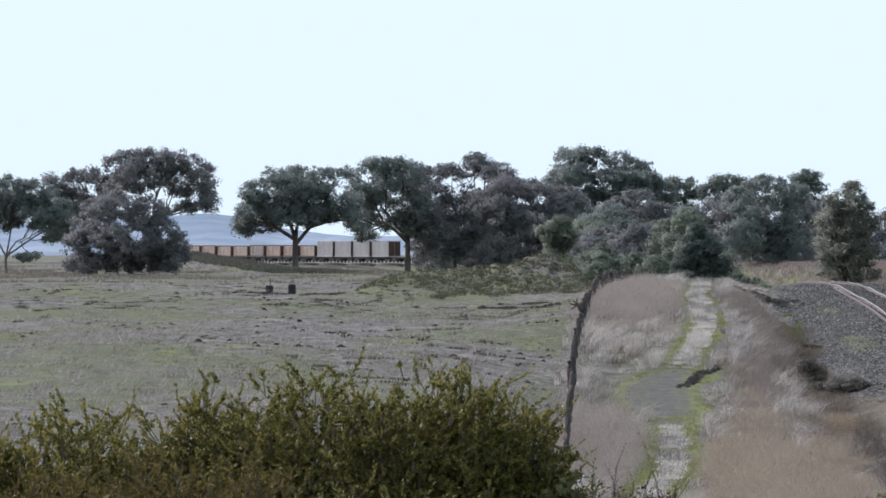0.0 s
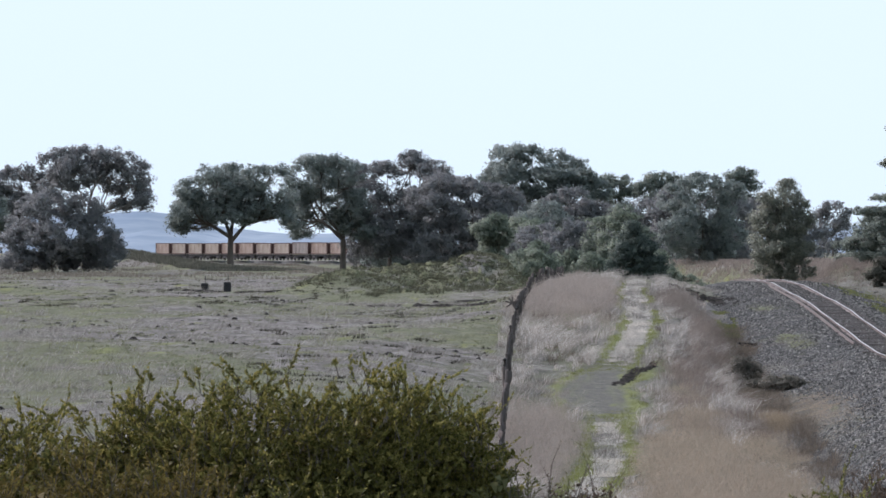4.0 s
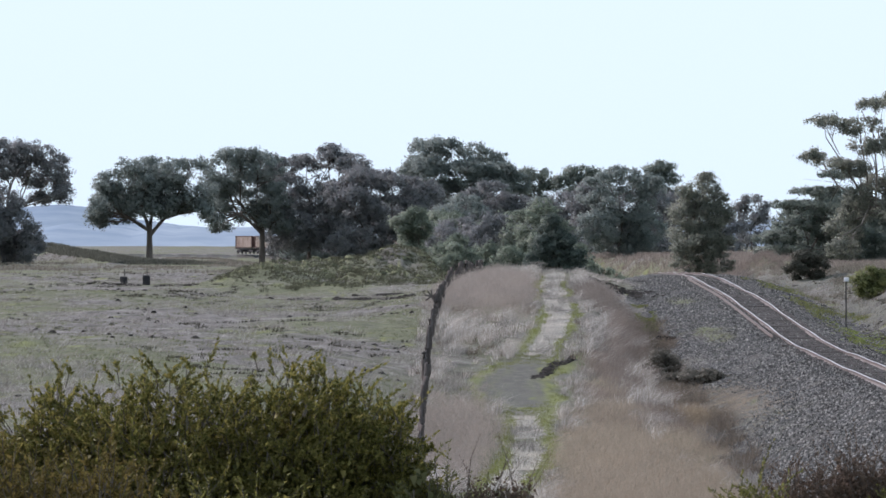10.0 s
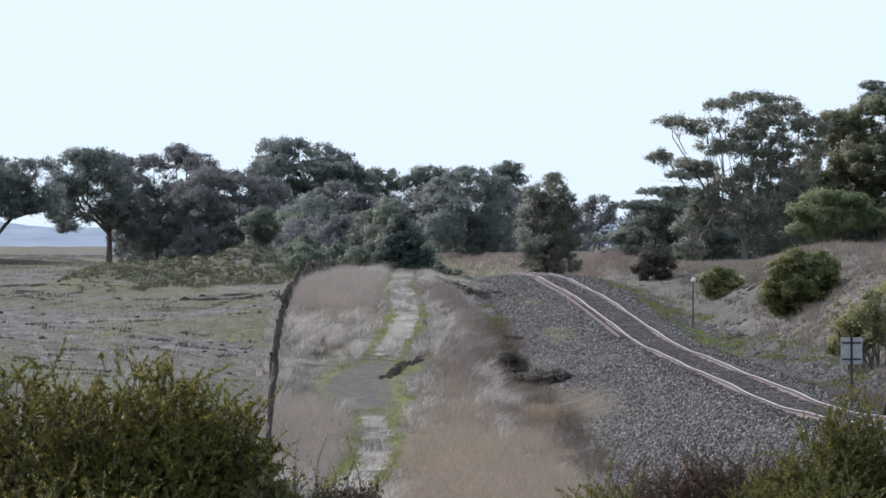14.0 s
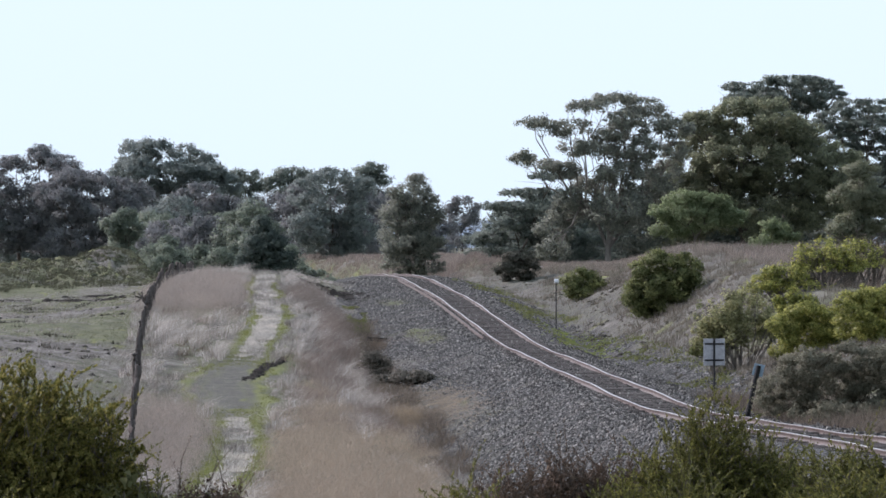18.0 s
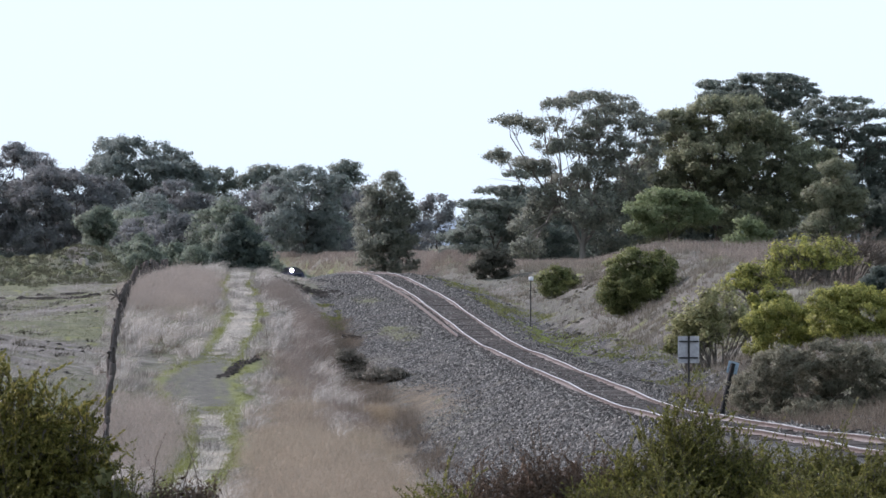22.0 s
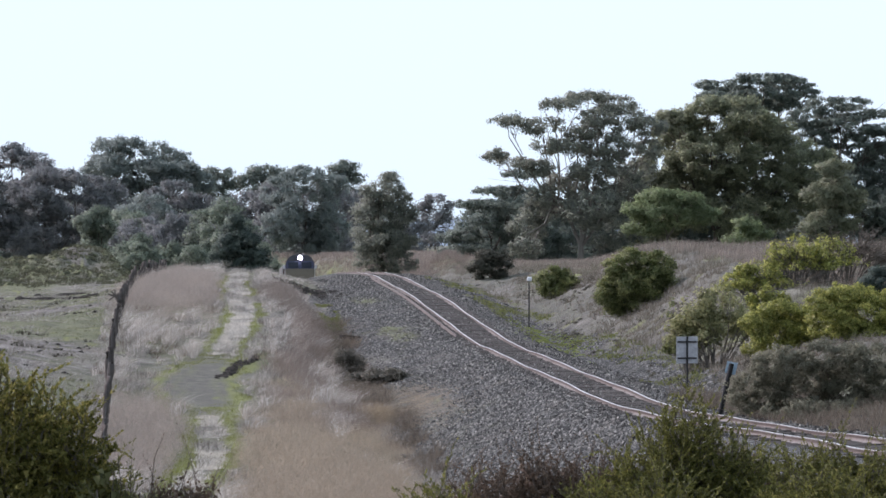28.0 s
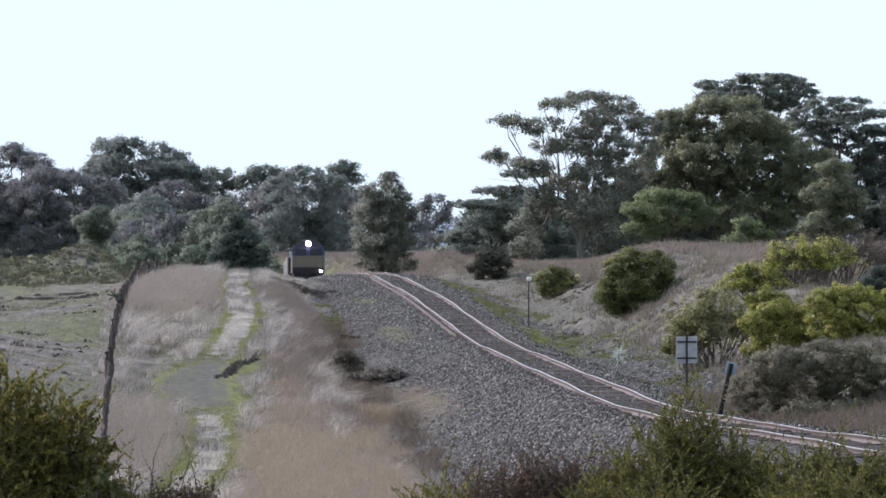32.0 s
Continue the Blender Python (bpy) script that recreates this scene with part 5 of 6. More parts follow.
    tufts("brown_brush", XY, np.random.default_rng(72).uniform(0.25, 0.6, len(XY)), 16, 0.014, 0.3, RISE, "brown-grey dead brush at the embankment's foot", 0.8, 73, simple=True)
    XY = np.random.default_rng(197).normal(0, 1, (3600, 2)) * np.array([0.6, 6.0]) + np.array([15.6, 182.0])
    tufts("flank_grass", XY, np.random.default_rng(198).uniform(0.03, 0.09, 3600), 8, 0.014, 0.16, TAN, "thin brown dead grass on earth washed over the ballast", 1.2, 199, simple=True)
    XY = scatter(5200, 150, 250, lambda d: (RAIL_X(d) - HALF(d) - 1.5, RAIL_X(d) - HALF(d) + 0.75), 190, lambda x, y, r: clear(x, y) & (vnoise(x / 0.8, y / 3.5, 191) + 0.5 * vnoise(x / 0.3, y / 1.2, 192) + r.normal(0, 0.15, len(x)) > 0.15))
    tufts("foot_brush", XY, np.random.default_rng(193).uniform(0.12, 0.55, len(XY)) * np.clip(0.9 + 0.7 * vnoise(XY[:, 0] / 0.8, XY[:, 1] / 3.5, 191), 0.4, 1.5), 14, 0.011, 0.22, BRUSH, "dark grey dead brush creeping onto the ballast", 0.9, 194, simple=True)
    XY = np.random.default_rng(150).normal(0, 1, (130, 2)) * np.array([0.26, 1.3]) + np.array([13.85, 177.0])
    tufts("sandy_grass", XY, np.random.default_rng(151).uniform(0.25, 0.6, 130), 34, 0.011, 0.2, LEAF_SAND, "sandy tan tuft of dry grass at the embankment's foot", 0.6, 152, True)
    XY = np.random.default_rng(153).normal(0, 1, (900, 2)) * np.array([0.45, 9.0]) + np.array([0.0, 220.0])
    XY[:, 0] += RAIL_X(XY[:, 1]) + 3.1
    tufts("green_weeds", XY, np.random.default_rng(154).uniform(0.04, 0.12, 900), 9, 0.035, 0.16, WEED, "bright green weeds beside the track", 0.5, 155, simple=True)
    XY = scatter(9000, 460, 880, lambda d: (-0.095 * d, np.minimum(FENCE_X(d), 0.02 * d)), 156, lambda x, y, r: vnoise(x / 9, y / 40, 157) + r.normal(0, 0.2, len(x)) > -0.1)
    tufts("far_pasture_grass", XY, np.random.default_rng(158).uniform(0.2, 0.5, len(XY)), 7, 0.09, 0.6, DUN, "dun dry grass under the far trees", 0.4, 159, simple=True)
    w = lambda d: (LANE_X(d) - 2.2, LANE_X(d) + 2.0)
    XY = scatter(40000, 105, 285, w, 14, lambda x, y, r: ~off_wheels(x, y) & (2.2 - (np.abs(x - LANE_X(y) + 0.15) / 1.35) ** 2 - 2.5 * (1 - np.exp(-((y - 190) / 11) ** 2)) < 0.7 + r.normal(0, 0.2, len(x))))
    tufts("rut_grass", XY, np.random.default_rng(15).uniform(0.04, 0.1, len(XY)), 7, 0.03, 0.14, RUT, "fresh green grass in the wheel ruts", 0.5, 16, simple=True)
    XY = scatter(2000, 118, 156, lambda d: (RAIL_X(d) + 2.0, RAIL_X(d) + 6.0), 170, lambda x, y, r: vnoise(x / 1.2, y / 4, 171) + r.normal(0, 0.3, len(x)) > -0.25)
    tufts("trackside_brush", XY, np.random.default_rng(172).uniform(0.15, 0.7, len(XY)) * np.clip(0.8 + 0.6 * vnoise(XY[:, 0] / 0.8, XY[:, 1] / 2, 174), 0.2, 1.4), 18, 0.012, 0.3, BRUSH, "grey-brown dead brush beside the track", 1.1, 173)
    # the bank beyond the track
    k = lambda d: (RAIL_X(d) + 4.2, np.maximum(0.19 * d, RAIL_X(d) + 14))
    XY = scatter(30000, 125, 480, k, 17, lambda x, y, r: vnoise(x / 2.5, y / 7, 44) + r.normal(0, 0.3, len(x)) > 0.12, 1.2)
    tufts("bank_grass", XY, np.random.default_rng(18).uniform(0.12, 0.45, len(XY)), 10, 0.024, 0.25, DUN, "dry grass on the railway bank", 0.35, 19, simple=True)
    XY = scatter(22000, 190, 520, lambda d: (RAIL_X(d) + 10.0, np.maximum(0.19 * d, RAIL_X(d) + 15)), 20, None, 0.9)
    tufts("rise_grass", XY, np.random.default_rng(21).uniform(0.2, 0.55, len(XY)), 8, 0.02, 0.35, RISE, "tall pinkish dry grass on top of the rise", 0.22, 22, simple=True)
    XY = scatter(9000, 400, 860, lambda d: (RAIL_X(d) + 3.5, RAIL_X(d) + 12 + 0.06 * (d - 400)), 23, None, 0.8)
    tufts("cutting_grass", XY, np.random.default_rng(24).uniform(0.5, 1.0, len(XY)), 9, 0.06, 0.5, RISE, "tall pinkish dry grass beside the cutting", 0.22, 25, simple=True)
    XY = scatter(9000, 150, 330, lambda d: (RAIL_X(d) + RAMP(d) + 2.0, RAIL_X(d) + 16.0), 120, lambda x, y, r: vnoise(x / 1.1, y / 3.5, 121) + 0.5 * vnoise(x / 3, y / 9, 122) + r.normal(0, 0.15, len(x)) > 0.1)
    tufts("bank_tussocks", XY, np.random.default_rng(123).uniform(0.12, 0.42, len(XY)), 16, 0.02, 0.14, DUN, "pale tussocks on the railway bank", 0.7, 124, simple=True)
    XY = scatter(2600, 150, 330, lambda d: (RAIL_X(d) + RAMP(d) + 2.0, RAIL_X(d) + 16.0), 125, lambda x, y, r: vnoise(x / 1.1, y / 3.5, 126) + 0.5 * vnoise(x / 3, y / 9, 127) + r.normal(0, 0.1, len(x)) > 0.4)
    tufts("bank_thatch", XY, np.random.default_rng(128).uniform(0.1, 0.32, len(XY)), 14, 0.03, 0.16, BRUSH, "dark dead tussocks on the railway bank", 0.7, 129, simple=True)
    XY = np.random.default_rng(180).normal(0, 1, (900, 2)) * np.array([0.9, 3.5]) + np.array(place(5.25, 334))
    tufts("hummock_grass", XY, np.random.default_rng(181).uniform(0.15, 0.45, 900), 14, 0.016, 0.3, RISE, "tall pinkish dry grass on a hummock by the track", 0.4, 182, simple=True)
    # low green weeds at the ballast's edge
    XY = scatter(9000, 150, 300, lambda d: (RAIL_X(d) + 2.3, RAIL_X(d) + 4.8), 26, lambda x, y, r: vnoise(x / 1.0, y / 9, 45) + r.normal(0, 0.15, len(x)) > 0.2)
    tufts("ballast_weeds", XY, np.random.default_rng(27).uniform(0.05, 0.14, len(XY)), 7, 0.035, 0.15, TURF, "low green weeds at the ballast's edge", 0.5, 28, simple=True)
    XY = scatter(5000, 206, 272, lambda d: (RAIL_X(d) - HALF(d) - 0.5, RAIL_X(d) - HALF(d) + 0.6), 29, lambda x, y, r: (y > 232) & (y < 266) & (vnoise(x / 0.8, y / 5, 46) > -0.25))
    tufts("ballast_weeds", XY, np.random.default_rng(30).uniform(0.05, 0.14, len(XY)), 7, 0.035, 0.15, TURF, "low green weeds at the ballast's edge", 0.5, 31, simple=True)


build_grass()


def build_stones():
    rng = np.random.default_rng(51)
    XY = np.concatenate([scatter(44000, 110, 320, lambda d: (RAIL_X(d) - HALF(d) - 0.3, RAIL_X(d) + 4.3), 52, None, 1.1), scatter(8000, 110, 200, lambda d: (RAIL_X(d) - HALF(d) - 0.3, RAIL_X(d) - 1.0), 53)])
    XY = XY[(np.abs(XY[:, 0] - RAIL_X(XY[:, 1])) > 0.85) | (rng.uniform(0, 1, len(XY)) < 0.35)]
    XY = XY[((XY[:, 0] - 15.5) / 1.1) ** 2 + ((XY[:, 1] - 181) / 12) ** 2 > rng.uniform(0, 1.6, len(XY))]
    n = len(XY)
    P = np.column_stack([XY, ground(XY[:, 0], XY[:, 1]) + 0.005])
    s = rng.uniform(0.022, 0.055, n)[:, None]
    d = np.array([(1, 0, -0.4), (-0.5, 0.9, -0.4), (-0.5, -0.9, -0.4), (0.5, 0.4, 0.7), (-0.4, -0.3, 0.8)])
    a = rng.uniform(0, 2 * np.pi, n)
    ca, sa = np.cos(a)[:, None], np.sin(a)[:, None]
    D = np.repeat(d[None], n, 0) * rng.uniform(0.6, 1.3, (n, 5, 1))
    X = D[..., 0] * ca - D[..., 1] * sa
    Y = D[..., 0] * sa + D[..., 1] * ca
    V = P[:, None, :] + np.stack([X, Y, D[..., 2]], -1) * s[:, None, :]
    f = np.array([(0, 1, 3), (1, 4, 3), (1, 2, 4), (2, 0, 4), (0, 3, 4)])
    F = (f[None] + 5 * np.arange(n)[:, None, None]).reshape(-1, 3)
    tagged(mesh_of("ballast_stones", V.reshape(-1, 3), F, STONE), "loose grey crushed-rock ballast", "gravel", kind="stuff")


build_stones()


def clods(name, XY, size, mat, label, seed, lift=0.0):
    """Angular lumps lying on the ground, each its own shape."""
    rng = np.random.default_rng(seed)
    d = np.array([(1, 0, 0), (0.4, 0.9, 0), (-0.6, 0.8, 0), (-1, -0.1, 0), (-0.4, -0.9, 0), (0.6, -0.8, 0), (0.45, 0.1, 0.75), (-0.2, 0.45, 0.85), (-0.3, -0.4, 0.8)])
    f = np.array([(0, 1, 6), (1, 7, 6), (1, 2, 7), (2, 3, 7), (3, 8, 7), (3, 4, 8), (4, 5, 8), (5, 6, 8), (5, 0, 6), (6, 7, 8)])
    n = len(XY)
    t = rng.uniform(0, 2 * np.pi, n)
    ct, st = np.cos(t)[:, None], np.sin(t)[:, None]
    D = np.repeat(d[None], n, 0) * rng.uniform(0.65, 1.3, (n, 9, 3))
    s = (size * rng.uniform(0.4, 1.3, n))[:, None]
    P = np.column_stack([XY, ground(XY[:, 0], XY[:, 1]) - 0.02 + lift])
    V = P[:, None, :] + np.stack([(D[..., 0] * ct - D[..., 1] * st) * s * 1.25, (D[..., 0] * st + D[..., 1] * ct) * s, D[..., 2] * s * 0.8], -1)
    F = (f[None] + 9 * np.arange(n)[:, None, None]).reshape(-1, 3)
    return tagged(mesh_of(name, V.reshape(-1, 3), F, mat), label, "earth", kind="stuff")


def build_clods():
    r = np.random.default_rng(131)
    # a line of near-black clods beside the lane's bare widening
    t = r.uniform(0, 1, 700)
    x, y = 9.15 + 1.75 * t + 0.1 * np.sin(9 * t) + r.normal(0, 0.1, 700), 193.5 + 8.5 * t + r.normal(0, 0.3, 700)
    clods("lane_edge_clods", np.column_stack([x, y]), 0.085, EARTH, "near-black clods in a line along the lane's edge", 132)
    # tipped rubble where the lane meets the ballast's crest
    x, y = 18.2 + r.normal(0, 0.6, 300), 278.5 + r.normal(0, 3.0, 300)
    clods("rubble", np.column_stack([x, y]), 0.13, EARTH, "dark tipped rubble and soil at the ballast's foot", 133)
    x, y = 16.0 + r.normal(0, 0.4, 90), 276 + r.normal(0, 2.5, 90)
    clods("rubble", np.column_stack([x, y]), 0.12, EARTH, "dark tipped rubble and soil at the lane's crest", 134)
    # tussocky lumps over the spoil mounds
    XY = scatter(6000, 325, 385, lambda d: (0 * d - 8.5, 0 * d + 12.0), 143, lambda x, y, q: (mound(x, y, 0.5, 353, 1.0, 9.0, 20, 2) > 0.4) & (vnoise(x / 1.1, y / 3, 144) + q.normal(0, 0.15, len(x)) > 0.05))
    clods("mound_lumps", XY, 0.2, LUMP, "grassy lumps over the spoil mounds", 145)
    # soil turned up along the foot of the bank
    XY = scatter(6000, 135, 320, lambda d: (RAIL_X(d) + RAMP(d) + 0.2, RAIL_X(d) + RAMP(d) + 5.0), 135, lambda x, y, q: vnoise(x / 1.4, y / 6, 136) + 0.5 * vnoise(x / 0.5, y / 2, 137) + q.normal(0, 0.1, len(x)) > 0.32)
    clods("bank_soil", XY, 0.1, CLOD, "dark broken soil along the foot of the railway bank", 138)
    for d0, x0, x1, wid, k in ((296, -4.0, 7.5, 3.0, 160), (338, -14.0, -3.0, 4.0, 170), (318, 3.5, 8.0, 2.5, 180), (262, 4.6, 6.6, 1.5, 190)):
        q = np.random.default_rng(k)
        x = q.uniform(x0, x1, 700)
        y = d0 + wid * vnoise(x / 2.2, 0 * x, k) + q.normal(0, 0.6, 700)
        keep = vnoise(x / 0.9, 0 * x, k + 1) > -0.2
        clods("pasture_scrape", np.column_stack([x, y])[keep], 0.15, EARTH, "dark broken soil along a scrape in the pasture", k + 2)
    XY = scatter(3800, 150, 460, lambda d: (-0.09 * d, FENCE_X(d) - 0.8), 139, lambda x, y, q: vnoise(x / 3.5, y / 5, 140) + 0.6 * vnoise(x / 12, y / 20, 141) + q.normal(0, 0.08, len(x)) > 0.55)
    clods("pasture_clods", XY, 0.13, EARTH, "dark clods turned up in the dry pasture", 142)


build_clods()


# ---- leafy bushes close by: shoots set with narrow leaves ----
def shoots(rng, domes, n, length, leaves, leaf_len, leaf_w, curl=0.35):
    """Shoots that grow out of the upper side of domes (centre, radii), with narrow leaves along them."""
    vol = np.array([d[1][0] * d[1][2] for d in domes])
    V, stems = [], []
    for (c, r), cnt in zip(domes, (n * vol / vol.sum()).astype(int)):
        d = rng.normal(size=(cnt, 3))
        d[:, 2] = np.abs(d[:, 2]) * 0.9 - 0.25
        d /= np.linalg.norm(d, axis=1)[:, None]
        k = rng.uniform(0.2, 1.0, cnt) ** 0.5
        w = 1 + 0.13 * np.sin(d[:, 0] * 11 + c[0] * 7) * np.cos(d[:, 1] * 8) + 0.09 * np.sin(d[:, 2] * 13 + d[:, 0] * 6 + 2)
        root = np.array(c) + d * np.array(r) * (k * w)[:, None]
        way = d * 0.8 + np.array([0, 0, 0.45]) + rng.normal(0, 0.5, (cnt, 3))
        way /= np.linalg.norm(way, axis=1)[:, None]
        ln = length * rng.uniform(0.5, 1.35, cnt)
        bend = np.clip(rng.normal(0, curl, (cnt, 3)), -1.3 * curl, 1.3 * curl) + np.array([0, 0, -0.12])
        t = np.linspace(0.05, 1.0, leaves)
        S = root[:, None, :] + way[:, None, :] * (ln[:, None] * t)[..., None] + bend[:, None, :] * (ln[:, None] * t ** 2)[..., None] * 0.5
        tan = way[:, None, :] + bend[:, None, :] * t[None, :, None]
        side = np.cross(tan, rng.normal(size=(cnt, leaves, 3)))
        side /= np.linalg.norm(side, axis=2)[..., None] + 1e-9
        L = tan * 0.7 + side * 0.75
        L /= np.linalg.norm(L, axis=2)[..., None]
        wd = np.cross(L, rng.normal(size=(cnt, leaves, 3)))
        wd /= np.linalg.norm(wd, axis=2)[..., None] + 1e-9
        ll = (leaf_len * rng.uniform(0.6, 1.2, (cnt, leaves)) * (1.1 - 0.45 * t[None, :]))[..., None]
        ww = leaf_w * 0.5
        V.append(np.stack([S + L * ll * 0.12 + wd * ww, S + L * ll * 0.12 - wd * ww, S + L * ll], 2).reshape(-1, 3))
        stems.append(np.stack([S[:, 0] - way * 0.08, S[:, leaves // 2], S[:, -1]], 1))
    V = np.concatenate(V)
    stems = np.concatenate(stems)
    m = len(stems)
    off = np.array([0.003, 0, 0])
    SV = np.stack([stems[:, 0] - off, stems[:, 0] + off, stems[:, 1] + off * 0.7, stems[:, 1] - off * 0.7, stems[:, 2]], 1).reshape(-1, 3)
    i = 5 * np.arange(m)
    SF = np.concatenate([np.stack([i, i + 1, i + 2], 1), np.stack([i, i + 2, i + 3], 1), np.stack([i + 3, i + 2, i + 4], 1)])
    return V, np.arange(len(V)).reshape(-1, 3), SV, SF


def near_bush(domes, dist, n, leaf, label, length=0.2, leaves=16, leaf_len=0.055, leaf_w=0.011, seed=1, curl=0.35, stem=BARK):
    """domes: (sideways, top below the eye, half width, half height, nearer by)."""
    rng = np.random.default_rng(seed)
    cx = float(np.mean([d[0] for d in domes]))
    gz = ground_at(cx, dist)
    root = empty("bush", pose(cx, dist, gz), label, "bush")
    ds = [((d[0] - cx, -d[4], EYE - d[1] - d[3] - gz), (d[2], d[2] * 0.8, d[3])) for d in domes]
    V, F, SV, SF = shoots(rng, ds, n, length, leaves, leaf_len, leaf_w, curl)
    mesh_of("foliage", V, F, leaf, root)
    V, F, N = puffed(rng, [np.array(c) for c, r in ds], [0.95 * np.array(r) for c, r in ds], 0.12, 0.9, 0.55 * leaf_len, 0.36, np.array([0, 0, 0.2]), 0.25)
    soft_normals(mesh_of("inner_foliage", V, F, leaf, root, True), N)
    mesh_of("twigwork", SV, SF, stem, root)
    paths = []
    for (c, r) in ds:
        for _ in range(9):
            e = Vector((c[0] + rng.normal() * r[0] * 0.5, c[1] + rng.normal() * r[1] * 0.4, c[2] + r[2] * rng.uniform(0.0, 0.7)))
            s = Vector((c[0] * 0.5 + rng.normal() * 0.12, rng.normal() * 0.12, -0.15))
            mid = (s + e) / 2 + Vector((rng.normal() * 0.1, rng.normal() * 0.1, -0.1))
            paths.append([(tuple(s), 0.022), (tuple(mid), 0.015), (tuple(e), 0.005)])
    V, F = tubes(paths, 5)
    mesh_of("branchwork", V, F, stem, root, True)
    return root


near_bush([(-0.75, 0.79, 0.95, 0.9, 0), (-0.1, 0.82, 0.6, 0.9, 0.1), (-1.35, 0.9, 0.6, 0.9, 0.1), (0.32, 0.84, 0.36, 0.85, 0), (0.1, 0.8, 0.3, 0.85, 0), (0.56, 0.98, 0.21, 0.8, 0), (0.66, 1.14, 0.11, 0.6, 0), (-2.2, 1.0, 0.8, 0.85, 0.0), (-3.0, 1.06, 0.8, 0.85, 0.1)], 30, 8600, LEAF_BUSH, "bushy green wattle with upright curving shoots", 0.15, 34, 0.038, 0.0175, 61, 0.9)
near_bush([(-1.5, 1.14, 0.6, 0.7, 0), (-1.0, 1.14, 0.5, 0.7, 0.1), (-2.1, 1.22, 0.5, 0.7, 0)], 26, 3000, LEAF_BROWN, "low yellow-brown bush before the green one", 0.18, 20, 0.045, 0.013, 62)
near_bush([(-0.35, 1.38, 0.5, 0.4, 0)], 27, 400, LEAF_BUSH, "green shoots before the large bush", 0.2, 14, 0.04, 0.012, 68)
near_bush([(0.7, 1.26, 0.09, 0.5, 0), (0.86, 1.34, 0.1, 0.4, 0), (1.04, 1.4, 0.09, 0.3, 0)], 29.5, 42, LEAF_OLIVE, "dark sprigs reaching out at the bush's edge", 0.28, 20, 0.055, 0.013, 63, 0.9)
near_bush([(0.95, 1.34, 0.14, 0.4, 0), (1.1, 1.38, 0.16, 0.3, 0), (1.25, 1.36, 0.14, 0.2, 0)], 29.6, 46, LEAF_RED, "bare reddish sprigs at the bush's edge", 0.28, 18, 0.025, 0.007, 69, 0.7)
near_bush([(5.6, 1.28, 0.25, 0.9, 0), (5.3, 1.62, 0.42, 0.7, 0.1), (5.9, 1.6, 0.38, 0.7, 0)], 40, 1700, LEAF_SCRUB, "bushy green shrub before the track", 0.22, 32, 0.045, 0.016, 64, 0.9)
near_bush([(6.3, 1.72, 0.6, 0.7, 0), (6.9, 1.66, 0.6, 0.7, 0), (7.6, 1.68, 0.6, 0.7, 0)], 41, 2000, LEAF_SCRUB, "olive-brown scrub before the track", 0.22, 28, 0.042, 0.015, 65, 0.9)
near_bush([(4.5, 1.78, 0.5, 0.7, 0), (4.0, 1.88, 0.45, 0.7, 0), (4.9, 1.74, 0.4, 0.7, 0), (6.0, 1.72, 0.3, 0.6, 0)], 40.5, 2600, LEAF_RED, "reddish-brown twiggy scrub before the track", 0.22, 22, 0.04, 0.012, 66, 0.9)
near_bush([(3.35, 1.8, 0.3, 0.5, 0), (4.45, 1.78, 0.3, 0.5, 0), (5.0, 1.72, 0.4, 0.6, 0), (6.2, 1.7, 0.5, 0.6, 0), (7.0, 1.74, 0.4, 0.5, 0)], 37, 1500, LEAF_SCRUB, "yellow-green shoots of low scrub", 0.2, 28, 0.042, 0.015, 67, 0.9)


# ---- fence and lineside things ----
def post_mesh(h, r, seed):
    rng = np.random.default_rng(seed)
    rows = []
    for k in range(6):
        t = k / 5
        rows.append(((rng.normal() * 0.012, rng.normal() * 0.012, -0.35 + (h + 0.35) * t), r * (1.05 - 0.2 * t) * rng.uniform(0.9, 1.1)))
    rows.append(((rows[-1][0][0] + 0.02, 0, h + 0.03), r * 0.35))
    return tubes([rows], 7)


def build_fence():
    root = empty("post_fence", pose(0, 0, 0), "old split-timber post and wire fence along the lane", "fence")
    d, k, tops = 148.0, 0, []
    rng = np.random.default_rng(71)
    while d < 380:
        x = float(FENCE_X(d))
        z = ground_at(x, d)
        h = rng.uniform(1.05, 1.3)
        V, F = post_mesh(h, rng.uniform(0.1, 0.14), 80 + k)
        p = mesh_of("post", V, F, POST_WOOD, root)
        p.matrix_basis = pose(x, d, z, rng.normal() * 2, rng.normal() * 2.5 + (3 if k < 8 else 0), rng.uniform(0, 360))
        tops.append((x, d, z, h))
        d += rng.uniform(5.0, 6.5)
        k += 1
    for f in (0.35, 0.65, 0.92):
        V, F = tubes([[((x, y, z + h * f - 0.03 * (j % 2)), 0.006) for j, (x, y, z, h) in enumerate(tops)]], 4)
        mesh_of("wire", V, F, BLACK, root)
    # crossed braces on one post
    x, y, z, h = min(tops, key=lambda t: abs(t[1] - 224))
    for a, b in (((-0.45, 0, 1.0), (0.1, 0, 1.35)), ((-0.35, 0, 1.38), (0.0, 0, 0.95)), ((-0.5, 0.05, 1.25), (0.12, 0.05, 1.08)), ((-0.2, 0, 1.45), (-0.15, 0, 1.0))):
        bm = bmesh.new()
        rod(bm, (x + a[0], y + a[1], z + a[2]), (x + b[0], y + b[1], z + b[2]), 0.035, 0.025, 6)
        part("brace", bm, POST_WOOD, root)
    # a short leaning stump by the nearest post
    bm = bmesh.new()
    x, y, z, h = tops[0]
    rod(bm, (x + 0.1, y, z - 0.1), (x + 0.32, y, z + 0.28), 0.11, 0.08, 7)
    part("stump", bm, POST_WOOD, root)


